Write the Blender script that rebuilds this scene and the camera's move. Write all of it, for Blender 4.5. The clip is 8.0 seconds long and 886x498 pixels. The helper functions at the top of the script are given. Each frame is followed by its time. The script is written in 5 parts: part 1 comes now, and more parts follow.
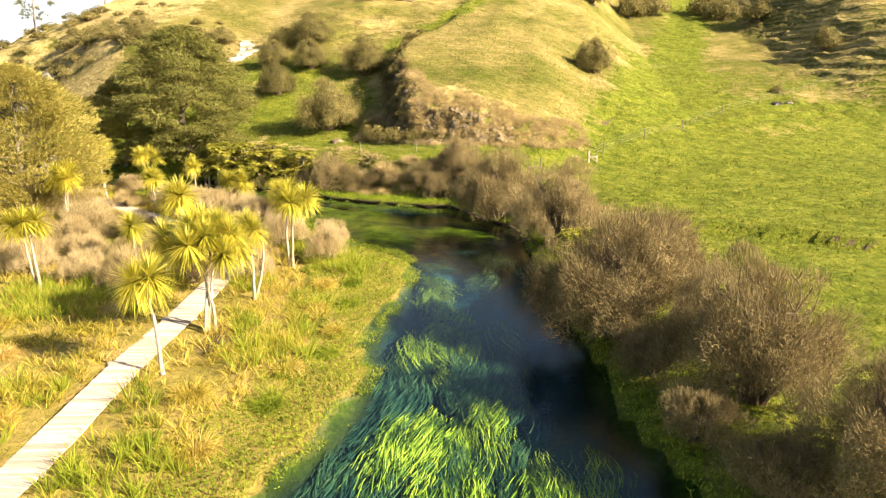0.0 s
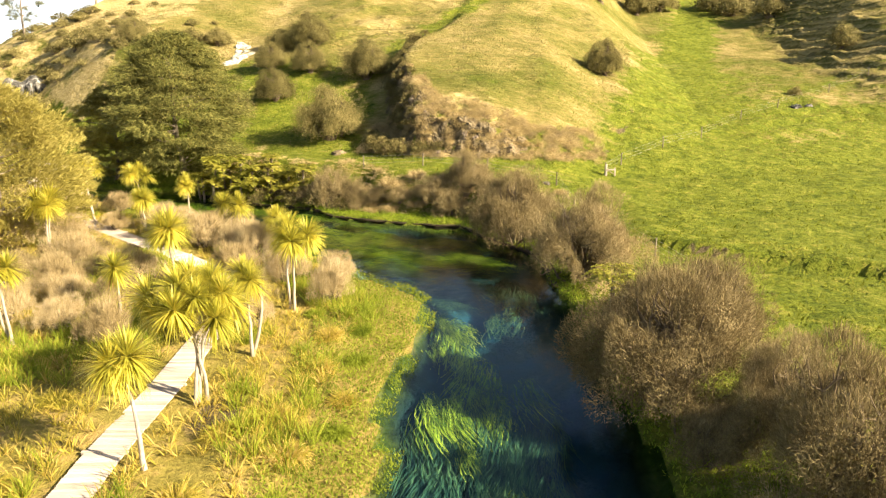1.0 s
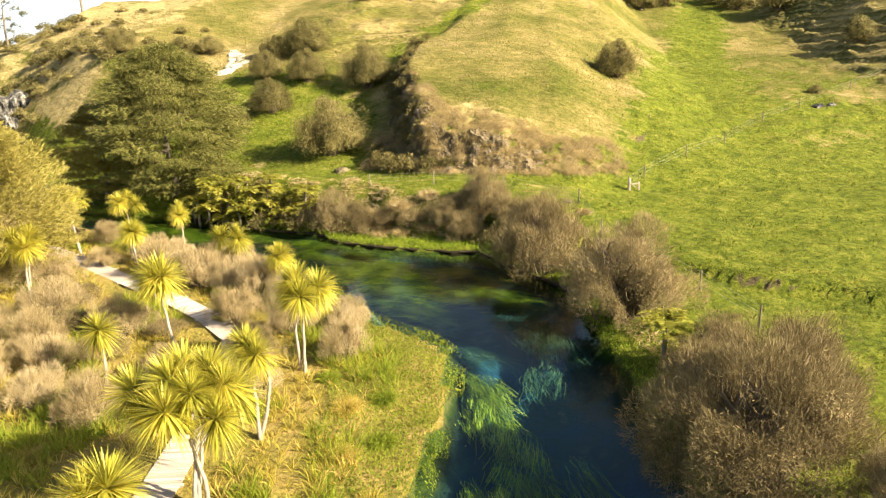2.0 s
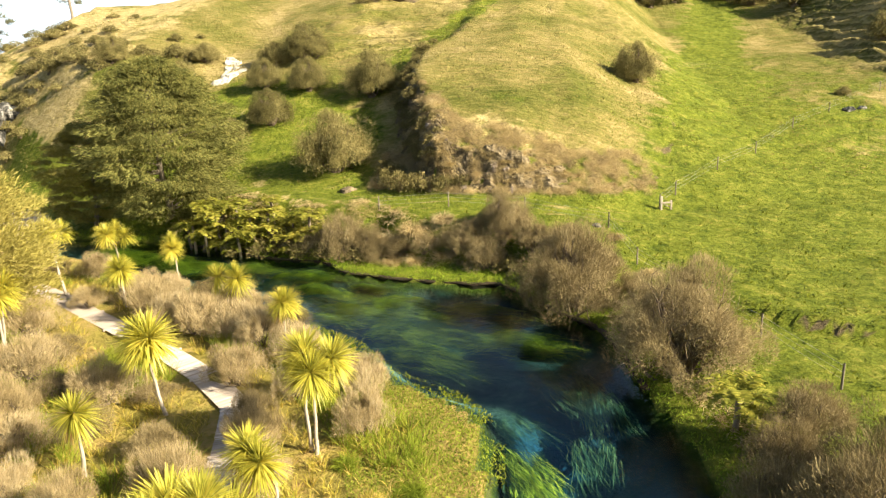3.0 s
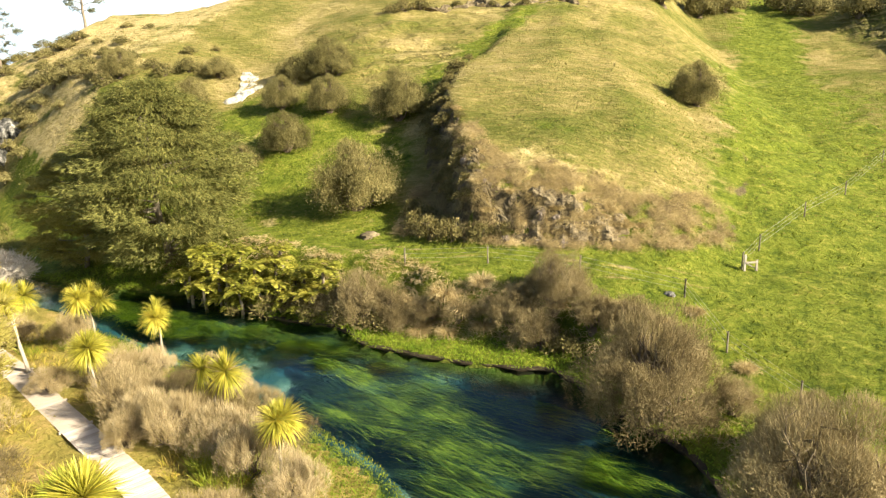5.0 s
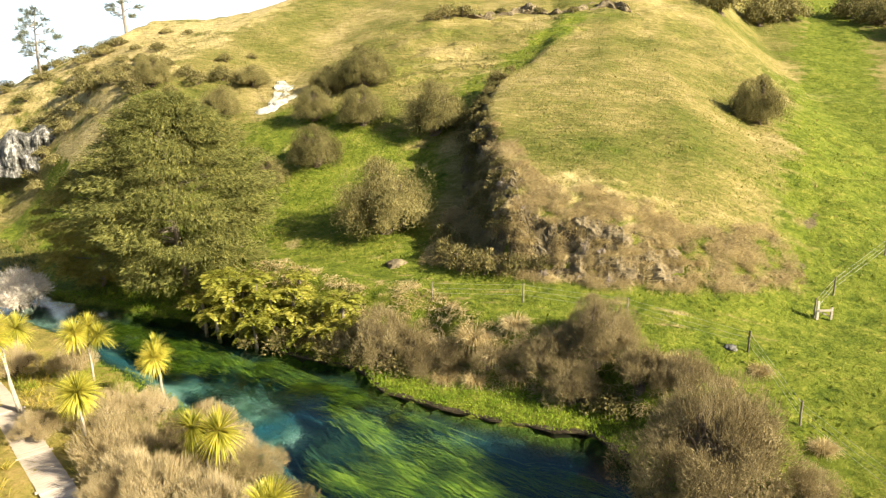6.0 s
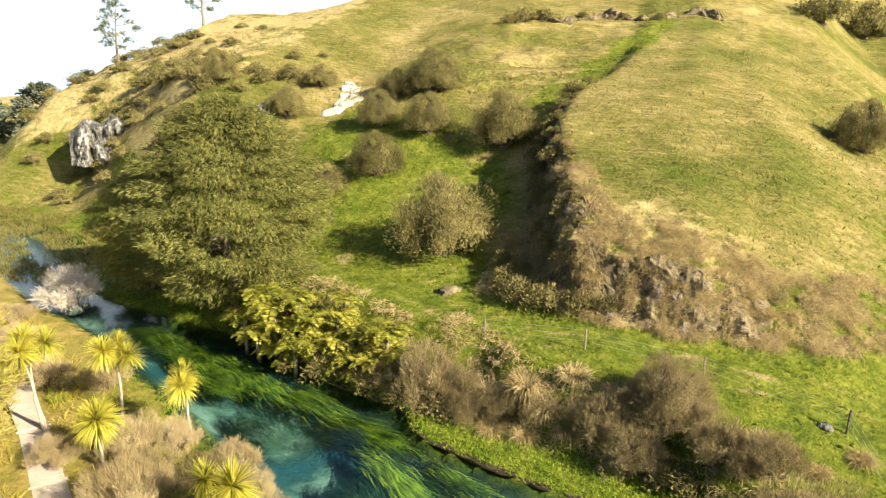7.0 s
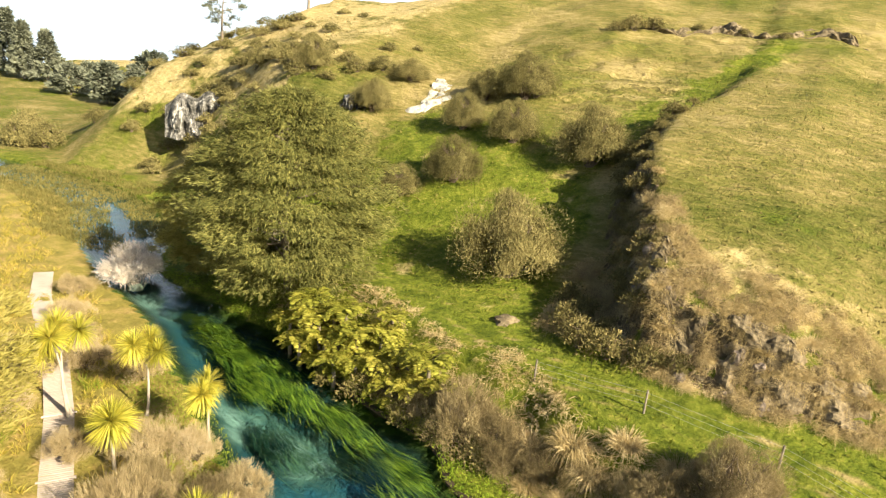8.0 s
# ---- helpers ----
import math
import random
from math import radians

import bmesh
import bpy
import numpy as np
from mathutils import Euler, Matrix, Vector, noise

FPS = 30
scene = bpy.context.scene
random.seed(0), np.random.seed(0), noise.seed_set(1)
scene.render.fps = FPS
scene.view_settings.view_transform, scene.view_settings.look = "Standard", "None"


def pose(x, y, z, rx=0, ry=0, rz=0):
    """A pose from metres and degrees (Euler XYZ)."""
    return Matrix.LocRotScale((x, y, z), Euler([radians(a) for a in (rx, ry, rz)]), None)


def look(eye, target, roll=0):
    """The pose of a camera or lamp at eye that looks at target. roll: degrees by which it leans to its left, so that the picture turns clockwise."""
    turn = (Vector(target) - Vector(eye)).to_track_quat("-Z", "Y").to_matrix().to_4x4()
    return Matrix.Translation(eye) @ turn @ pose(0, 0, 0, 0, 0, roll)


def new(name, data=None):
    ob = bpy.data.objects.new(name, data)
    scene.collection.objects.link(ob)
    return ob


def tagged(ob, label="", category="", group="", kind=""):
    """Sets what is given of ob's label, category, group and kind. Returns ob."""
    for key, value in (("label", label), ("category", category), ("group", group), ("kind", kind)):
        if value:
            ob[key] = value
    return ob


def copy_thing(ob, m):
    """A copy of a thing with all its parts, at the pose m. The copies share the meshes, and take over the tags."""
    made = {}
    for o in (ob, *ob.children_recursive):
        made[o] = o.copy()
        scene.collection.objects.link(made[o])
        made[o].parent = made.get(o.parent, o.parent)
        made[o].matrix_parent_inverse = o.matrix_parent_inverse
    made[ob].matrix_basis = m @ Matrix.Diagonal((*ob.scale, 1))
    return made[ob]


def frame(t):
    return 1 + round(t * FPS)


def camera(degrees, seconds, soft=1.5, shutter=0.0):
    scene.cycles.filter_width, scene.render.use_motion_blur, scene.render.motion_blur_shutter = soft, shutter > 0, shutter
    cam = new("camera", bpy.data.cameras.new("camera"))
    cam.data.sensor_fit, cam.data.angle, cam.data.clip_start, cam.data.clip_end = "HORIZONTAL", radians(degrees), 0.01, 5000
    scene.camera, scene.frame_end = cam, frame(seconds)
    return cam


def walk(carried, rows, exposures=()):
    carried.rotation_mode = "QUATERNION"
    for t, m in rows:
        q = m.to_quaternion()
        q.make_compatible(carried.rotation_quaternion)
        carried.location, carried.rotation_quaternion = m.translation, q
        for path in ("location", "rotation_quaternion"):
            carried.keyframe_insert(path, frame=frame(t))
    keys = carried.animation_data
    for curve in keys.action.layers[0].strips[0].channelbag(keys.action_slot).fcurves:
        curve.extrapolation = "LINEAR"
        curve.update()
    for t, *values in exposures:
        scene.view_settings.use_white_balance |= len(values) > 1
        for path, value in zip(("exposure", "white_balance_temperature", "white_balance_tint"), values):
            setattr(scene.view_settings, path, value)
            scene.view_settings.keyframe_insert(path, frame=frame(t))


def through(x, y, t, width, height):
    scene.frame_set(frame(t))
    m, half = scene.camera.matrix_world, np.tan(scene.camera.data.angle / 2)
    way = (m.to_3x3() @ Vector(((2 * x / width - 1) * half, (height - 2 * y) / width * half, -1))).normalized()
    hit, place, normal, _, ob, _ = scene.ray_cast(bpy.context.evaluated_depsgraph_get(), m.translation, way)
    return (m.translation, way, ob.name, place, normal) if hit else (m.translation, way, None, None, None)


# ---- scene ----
cam = camera(65.0, 8.0, 1.3)
PATH = [
    (0, (3.842, 1.18, 10.902), (3.598, 3.104, 10.412), -0.1),
    (0.5, (3.147, 3.154, 11.541), (2.905, 5.075, 11.039), -0.1),
    (1, (2.402, 5.223, 12.305), (2.162, 7.142, 11.795), -0.4),
    (1.5, (1.504, 7.315, 12.967), (1.269, 9.233, 12.451), -1.0),
    (3, (-1.224, 14.475, 14.733), (-1.458, 16.389, 14.201), -2.5),
    (3.5, (-1.821, 16.619, 15.226), (-2.062, 18.532, 14.695), -2.2),
    (4, (-2.324, 18.967, 15.656), (-2.581, 20.878, 15.125), -2.3),
    (5.5, (-3.153, 25.915, 16.526), (-3.506, 27.816, 16.016), -1.9),
    (6, (-3.09, 28.208, 16.919), (-3.514, 30.097, 16.415), -1.6),
    (6.5, (-3.223, 30.038, 17.541), (-3.723, 31.906, 17.032), -0.6),
    (7, (-3.454, 32.15, 17.892), (-4.062, 33.985, 17.381), 0.5),
    (7.5, (-3.462, 34.203, 18.151), (-4.186, 35.994, 17.635), 2.6),
    (8, (-3.285, 35.959, 18.797), (-4.122, 37.693, 18.256), 5.2),
]
walk(cam, [(t, look(eye, target, roll)) for t, eye, target, roll in PATH], [(0.0, 2.04, 7200, 12), (3.0, 1.84, 6600, 8), (5.5, 1.80, 6430, 6), (7.0, 1.73, 6430, 6), (8.0, 1.73, 6550, 8)])

# ---- world, sun ----
SUN_ELEV, SUN_AZ = 29.5, 107.0     # azimuth measured from +y towards +x
world = bpy.data.worlds.new("sky")
scene.world = world
world.use_nodes = True
wn = world.node_tree
sky = wn.nodes.new("ShaderNodeTexSky")
sky.sky_type, sky.sun_disc = "NISHITA", False
sky.sun_elevation, sky.sun_rotation = radians(SUN_ELEV), radians(SUN_AZ)
sky.dust_density, sky.air_density = 2.0, 1.0
wn.links.new(sky.outputs[0], wn.nodes["Background"].inputs[0])
wn.nodes["Background"].inputs[1].default_value = 0.055
sun = new("sun", bpy.data.lights.new("sun", "SUN"))
sun.data.energy, sun.data.angle, sun.data.color = 5.0, radians(0.5), (1.0, 0.89, 0.68)
_e, _a = radians(SUN_ELEV), radians(SUN_AZ)
sun.matrix_world = look((0, 0, 60), (-math.sin(_a) * math.cos(_e), -math.cos(_a) * math.cos(_e), 60 - math.sin(_e)))


# ---- material helpers ----
class Nodes:
    """A small builder for one node material."""

    def __init__(self, name):
        self.m = bpy.data.materials.new(name)
        self.m.use_nodes = True
        self.t = self.m.node_tree
        self.b = self.t.nodes["Principled BSDF"]
        self.out = self.t.nodes["Material Output"]

    def n(self, kind, **sets):
        node = self.t.nodes.new(kind)
        for k, v in sets.items():
            setattr(node, k, v)
        return node

    def link(self, a, b):
        self.t.links.new(a, b)

    def pos(self):
        return self.n("ShaderNodeNewGeometry").outputs["Position"]

    def noise(self, scale, detail=4, rough=0.6, vec=None):
        v = self.n("ShaderNodeTexNoise")
        v.inputs["Scale"].default_value, v.inputs["Detail"].default_value = scale, detail
        v.inputs["Roughness"].default_value = rough
        self.link(vec or self.pos(), v.inputs["Vector"])
        return v.outputs[0]

    def ramp(self, fac, stops):
        r = self.n("ShaderNodeValToRGB")
        while len(r.color_ramp.elements) < len(stops):
            r.color_ramp.elements.new(0.5)
        for e, (p, c) in zip(r.color_ramp.elements, stops):
            e.position, e.color = p, (*c, 1) if len(c) == 3 else (c[0], c[0], c[0], 1)
        self.link(fac, r.inputs[0])
        return r.outputs[0]

    def mix(self, fac, a, b, blend="MIX"):
        x = self.n("ShaderNodeMix", data_type="RGBA", blend_type=blend)
        for sock, v in ((x.inputs[0], fac), (x.inputs[6], a), (x.inputs[7], b)):
            if isinstance(v, (int, float)):
                sock.default_value = v
            elif isinstance(v, tuple):
                sock.default_value = (*v, 1)
            else:
                self.link(v, sock)
        return x.outputs[2]

    def math(self, op, a, b=0.0):
        x = self.n("ShaderNodeMath", operation=op)
        for sock, v in ((x.inputs[0], a), (x.inputs[1], b)):
            if isinstance(v, (int, float)):
                sock.default_value = v
            else:
                self.link(v, sock)
        return x.outputs[0]

    def attr(self, name):
        return self.n("ShaderNodeAttribute", attribute_name=name).outputs["Fac"]

    def bump(self, height, strength, distance):
        b = self.n("ShaderNodeBump")
        b.inputs["Strength"].default_value, b.inputs["Distance"].default_value = strength, distance
        self.link(height, b.inputs["Height"])
        self.link(b.outputs[0], self.b.inputs["Normal"])

    def done(self, color, rough=0.8, spec=0.3):
        if isinstance(color, tuple):
            self.b.inputs["Base Color"].default_value = (*color, 1)
        else:
            self.link(color, self.b.inputs["Base Color"])
        self.b.inputs["Roughness"].default_value = rough
        self.b.inputs["Specular IOR Level"].default_value = spec
        return self.m


def leafy(name, stops, patch=0.6, through=0.35, rough=0.75, single=0.25, spec=0.12):
    """Leaves: a colour for each leaf, drifting in patches; some light comes through them."""
    k = Nodes(name)
    isl = k.n("ShaderNodeNewGeometry").outputs["Random Per Island"]
    obj = k.n("ShaderNodeObjectInfo").outputs["Random"]
    f = k.math("MULTIPLY", isl, single)
    f = k.math("ADD", f, k.math("MULTIPLY", k.noise(patch, 3), 1.0 - single))
    f = k.math("ADD", f, k.math("MULTIPLY", k.math("SUBTRACT", obj, 0.5), 0.22))
    col = k.ramp(f, stops)
    k.done(col, rough, spec)
    tr = k.n("ShaderNodeBsdfTranslucent")
    k.link(col, tr.inputs[0])
    mx = k.n("ShaderNodeMixShader")
    mx.inputs[0].default_value = through
    k.link(k.b.outputs[0], mx.inputs[1])
    k.link(tr.outputs[0], mx.inputs[2])
    k.link(mx.outputs[0], k.out.inputs[0])
    return k.m


def rough_surface(name, stops, scale, fine, bump=0.4, dist=0.05, rough=0.85):
    k = Nodes(name)
    f = k.math("ADD", k.math("MULTIPLY", k.noise(scale, 4), 0.6), k.math("MULTIPLY", k.noise(fine, 5), 0.4))
    k.bump(k.noise(fine, 5), bump, dist)
    return k.done(k.ramp(f, stops), rough, 0.2)


# ---- materials ----
BARK = rough_surface("bark", [(0.3, (0.10, 0.075, 0.05)), (0.7, (0.30, 0.25, 0.19))], 1.5, 14)
PALE_BARK = rough_surface("pale bark", [(0.3, (0.20, 0.16, 0.12)), (0.7, (0.46, 0.40, 0.32))], 2, 18)
TWIG = rough_surface("twigs", [(0.3, (0.09, 0.065, 0.04)), (0.7, (0.19, 0.145, 0.095))], 1.0, 9)
SCRUB = leafy("brown scrub leaves", [(0.25, (0.105, 0.08, 0.038)), (0.5, (0.225, 0.173, 0.082)), (0.75, (0.38, 0.298, 0.152))], 0.9, 0.22, 0.8, 0.34)
GREYSCRUB = leafy("grey scrub leaves", [(0.25, (0.23, 0.172, 0.082)), (0.5, (0.37, 0.285, 0.145)), (0.75, (0.52, 0.42, 0.255))], 0.9, 0.22, 0.8, 0.34)
OLIVE = leafy("olive leaves", [(0.25, (0.085, 0.075, 0.026)), (0.5, (0.175, 0.150, 0.054)), (0.75, (0.30, 0.25, 0.10))], 0.9, 0.22, 0.8, 0.34)
# olive brush; the shade on the bluff's side is put into its dark tone
SHADE_BRUSH = leafy("brush leaves darkened as in shade", [(0.25, (0.08, 0.07, 0.024)), (0.5, (0.15, 0.128, 0.044)), (0.75, (0.26, 0.205, 0.085))], 0.9, 0.22, 0.8, 0.34)
TOTARA = leafy("dark needle sprays", [(0.25, (0.045, 0.052, 0.014)), (0.5, (0.12, 0.122, 0.032)), (0.75, (0.27, 0.25, 0.072))], 0.9, 0.3, 0.7, 0.35)
WILLOW = leafy("yellow green leaves", [(0.25, (0.22, 0.188, 0.042)), (0.5, (0.32, 0.275, 0.068)), (0.75, (0.42, 0.355, 0.115))])
CABBAGE = leafy("cabbage tree leaves", [(0.15, (0.24, 0.24, 0.035)), (0.5, (0.48, 0.44, 0.06)), (0.85, (0.74, 0.62, 0.12))], 1.5, 0.45, 0.4, 0.6, 0.3)
DEADLEAF = leafy("dead hanging leaves", [(0.2, (0.26, 0.16, 0.06)), (0.8, (0.58, 0.38, 0.15))])
TUSSOCK = leafy("tussock blades", [(0.25, (0.22, 0.20, 0.028)), (0.42, (0.42, 0.36, 0.055)), (0.58, (0.57, 0.42, 0.105)), (0.78, (0.70, 0.53, 0.22))], 0.28, 0.5, 0.75, 0.35)
GREENREED = leafy("green marsh plants", [(0.25, (0.11, 0.15, 0.015)), (0.5, (0.225, 0.275, 0.029)), (0.75, (0.37, 0.395, 0.05))], 0.5, 0.5)
WEED = leafy("water weed", [(0.29, (0.035, 0.07, 0.02)), (0.40, (0.15, 0.23, 0.035)), (0.50, (0.42, 0.50, 0.06)), (0.63, (0.74, 0.74, 0.10))], 0.8, 0.35, 0.6, 0.35)
FERN = leafy("fern fronds", [(0.2, (0.115, 0.13, 0.018)), (0.5, (0.29, 0.285, 0.042)), (0.8, (0.53, 0.45, 0.09))], 0.7, 0.45, 0.6, 0.4)
HILLGRASS = leafy("short hill grass", [(0.25, (0.165, 0.145, 0.036)), (0.5, (0.235, 0.20, 0.058)), (0.75, (0.35, 0.28, 0.11))], 0.12, 0.5)
PASTURE = leafy("pasture grass", [(0.25, (0.105, 0.125, 0.011)), (0.5, (0.16, 0.175, 0.018)), (0.75, (0.25, 0.24, 0.042))], 0.15, 0.5)
HAYGRASS = leafy("dry hill grass", [(0.25, (0.27, 0.20, 0.085)), (0.5, (0.45, 0.345, 0.16)), (0.75, (0.66, 0.53, 0.30))], 0.5, 0.4)


def ground_material():
    """Pasture, dry hill grass and marsh, mixed by the lie of the land."""
    k = Nodes("ground")
    fine, mid, wide = k.noise(5, 6, 0.7), k.noise(0.6, 4), k.noise(0.09, 3)
    tufts, blades = k.noise(1.7, 5, 0.65), k.noise(16, 4, 0.7)

    def blend(*pairs):
        f = k.math("MULTIPLY", pairs[0][0], pairs[0][1])
        for v, w in pairs[1:]:
            f = k.math("ADD", f, k.math("MULTIPLY", v, w))
        return f
    green = k.ramp(blend((fine, 0.2), (tufts, 0.35), (mid, 0.25), (blades, 0.2)),
                   [(0.40, (0.045, 0.064, 0.006)), (0.47, (0.092, 0.116, 0.011)), (0.53, (0.142, 0.158, 0.018)), (0.61, (0.25, 0.232, 0.044))])
    run = k.n("ShaderNodeMapping")
    run.inputs["Rotation"].default_value, run.inputs["Scale"].default_value = (0, 0, 0.25), (0.55, 2.0, 2.2)
    k.link(k.pos(), run.inputs["Vector"])
    dry = k.ramp(blend((fine, 0.15), (k.noise(1.1, 5, 0.65, run.outputs[0]), 0.30), (wide, 0.42), (blades, 0.13)),
                 [(0.40, (0.066, 0.078, 0.012)), (0.47, (0.128, 0.122, 0.027)), (0.525, (0.195, 0.16, 0.05)), (0.60, (0.33, 0.255, 0.108))])
    marsh = k.ramp(k.math("ADD", k.math("MULTIPLY", fine, 0.4), k.math("MULTIPLY", mid, 0.6)),
                   [(0.3, (0.12, 0.11, 0.02)), (0.5, (0.26, 0.21, 0.05)), (0.62, (0.36, 0.25, 0.09)), (0.78, (0.46, 0.34, 0.15))])
    soil = k.ramp(fine, [(0.3, (0.04, 0.032, 0.016)), (0.7, (0.19, 0.145, 0.08))])
    wob = k.math("MULTIPLY", k.math("SUBTRACT", k.math("ADD", mid, wide), 1.0), 0.9)

    def mask(name, lo=0.35, hi=0.65):
        r = k.n("ShaderNodeMapRange", interpolation_type="SMOOTHSTEP")
        k.link(k.math("ADD", k.attr(name), wob), r.inputs[0])
        r.inputs[1].default_value, r.inputs[2].default_value = lo, hi
        return r.outputs[0]
    straw = k.ramp(k.math("ADD", k.math("MULTIPLY", fine, 0.5), k.math("MULTIPLY", k.noise(1.6, 4), 0.5)),
                   [(0.3, (0.20, 0.16, 0.055)), (0.5, (0.40, 0.31, 0.13)), (0.72, (0.60, 0.47, 0.25))])
    col = k.mix(mask("dry"), green, dry)
    col = k.mix(mask("hay"), col, straw)
    # cattle terraces run along the contour: worn straw-coloured risers, shade at their lips painted dark
    sep = k.n("ShaderNodeSeparateXYZ")
    k.link(k.pos(), sep.inputs[0])
    lvl = k.math("ADD", k.math("MULTIPLY", sep.outputs[2], 6.0), k.math("MULTIPLY", k.noise(0.22, 5, 0.7), 22.0))
    wave_up = k.math("SINE", lvl)
    ter = k.attr("terrace")
    r1 = k.ramp(k.math("MULTIPLY", wave_up, ter), [(0.35, (0.0,)), (0.75, (1.0,))])
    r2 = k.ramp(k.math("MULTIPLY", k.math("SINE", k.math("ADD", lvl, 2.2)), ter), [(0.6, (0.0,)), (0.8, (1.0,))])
    col = k.mix(k.math("MULTIPLY", r1, k.math("MULTIPLY", mid, 0.8)), col, straw)
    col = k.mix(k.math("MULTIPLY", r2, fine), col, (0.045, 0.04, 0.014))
    col = k.mix(mask("marsh"), col, marsh)
    col = k.mix(mask("soil", 0.4, 0.7), col, soil)
    silt = k.math("ADD", k.math("MULTIPLY", k.noise(0.35, 4), 0.6), k.math("MULTIPLY", mid, 0.4))
    # the surface absorbs nothing by depth: deep water's blue is in these bed tones
    bed = k.ramp(k.math("ADD", k.math("ADD", silt, k.math("MULTIPLY", k.attr("sand"), 0.30)), k.math("MULTIPLY", k.attr("deep"), -0.30)),
                 [(0.24, (0.014, 0.078, 0.165)), (0.40, (0.026, 0.095, 0.135)), (0.52, (0.034, 0.088, 0.098)), (0.64, (0.10, 0.165, 0.145)), (0.82, (0.30, 0.37, 0.32))])
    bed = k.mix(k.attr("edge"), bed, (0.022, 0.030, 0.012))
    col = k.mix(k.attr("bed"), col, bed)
    step = k.math("MULTIPLY", wave_up, k.math("ADD", k.math("MULTIPLY", k.attr("dry"), 0.35), ter))
    k.bump(k.math("ADD", k.math("MULTIPLY", step, 0.35), k.math("ADD", k.math("ADD", fine, k.noise(1.9, 4, 0.6)), k.math("MULTIPLY", mid, 1.5))), 0.9, 0.26)
    return k.done(col, 0.95, 0.1)


GROUND = ground_material()


def water_material():
    k = Nodes("river water")
    k.t.nodes.remove(k.b)
    clear = k.n("ShaderNodeBsdfTransparent")
    clear.inputs[0].default_value = (0.54, 0.80, 0.79, 1)
    gloss = k.n("ShaderNodeBsdfGlossy")
    gloss.inputs["Roughness"].default_value = 0.08
    bump = k.n("ShaderNodeBump")
    bump.inputs["Strength"].default_value, bump.inputs["Distance"].default_value = 0.25, 0.05
    k.link(k.noise(1.6, 3), bump.inputs["Height"])
    k.link(bump.outputs[0], gloss.inputs["Normal"])
    fr = k.n("ShaderNodeFresnel")
    fr.inputs[0].default_value = 1.33
    k.link(bump.outputs[0], fr.inputs["Normal"])
    mx = k.n("ShaderNodeMixShader")
    k.link(fr.outputs[0], mx.inputs[0])
    k.link(clear.outputs[0], mx.inputs[1])
    k.link(gloss.outputs[0], mx.inputs[2])
    k.link(mx.outputs[0], k.out.inputs[0])
    return k.m


WATER = water_material()


# ==== landform ====
def smooth(a, b, x):
    t = np.clip((np.asarray(x, float) - a) / (b - a), 0, 1)
    return t * t * (3 - 2 * t)


def curve(points, n=8):
    """A smooth line through points."""
    p = np.array(points, float)
    p = np.vstack([2 * p[0] - p[1], p, 2 * p[-1] - p[-2]])
    out = []
    for i in range(1, len(p) - 2):
        for s in np.arange(n) / n:
            a, b, c, d = p[i - 1:i + 3]
            out.append(0.5 * (2 * b + (c - a) * s + (2 * a - 5 * b + 4 * c - d) * s * s + (3 * b - a - 3 * c + d) * s ** 3))
    return np.array(out + [p[-2]])


LEFT_BANK = curve([(0, -60), (-2, -20), (-3.4, 5), (-3.3, 16.6), (-2.5, 20), (-2.1, 25), (-3.0, 28), (-2.9, 31), (-2.7, 36.3), (-3.6, 41), (-8.0, 44.6),
                   (-10.6, 48), (-15.5, 51.7), (-20.4, 54.9), (-29, 60.2), (-39.6, 66.4), (-47.9, 69.7), (-54.5, 73), (-63.4, 78), (-70, 82.5), (-80, 85), (-110, 85), (-170, 79)])
RIGHT_BANK = curve([(11.5, -60), (10.6, -20), (9.6, 8), (8.4, 18), (7.3, 21.6), (6.6, 26.3), (5.8, 32), (5.1, 38.6), (4.0, 43.2), (2.9, 49.8), (-0.3, 54.3), (-2.6, 57.9), (-5.2, 58.4), (-7.9, 58.9), (-10.8, 59.8),
                    (-14.2, 61.2), (-16.2, 63.5), (-22, 65.4), (-28.9, 69), (-37.8, 71), (-46.0, 73.4), (-51, 78.5), (-56.5, 83.5), (-63, 87.5), (-71, 90.5), (-80, 92), (-110, 92), (-170, 87)])


def line_distance(line, x, y):
    best = np.full(np.shape(x), 1e9)
    for (ax, ay), (bx, by) in zip(line[:-1], line[1:]):
        dx, dy = bx - ax, by - ay
        t = np.clip(((x - ax) * dx + (y - ay) * dy) / (dx * dx + dy * dy), 0, 1)
        best = np.minimum(best, np.hypot(x - ax - t * dx, y - ay - t * dy))
    return best


def within(poly, x, y):
    inside = np.zeros(np.shape(x), bool)
    j = len(poly) - 1
    for i in range(len(poly)):
        (xi, yi), (xj, yj) = poly[i], poly[j]
        if yi != yj:
            inside ^= ((yi > y) != (yj > y)) & (x < (xj - xi) * (y - yi) / (yj - yi) + xi)
        j = i
    return inside


RIVER = np.vstack([LEFT_BANK, RIGHT_BANK[::-1]])
WEST_SIDE = np.vstack([LEFT_BANK, [(-900, 300), (-900, -60)]])

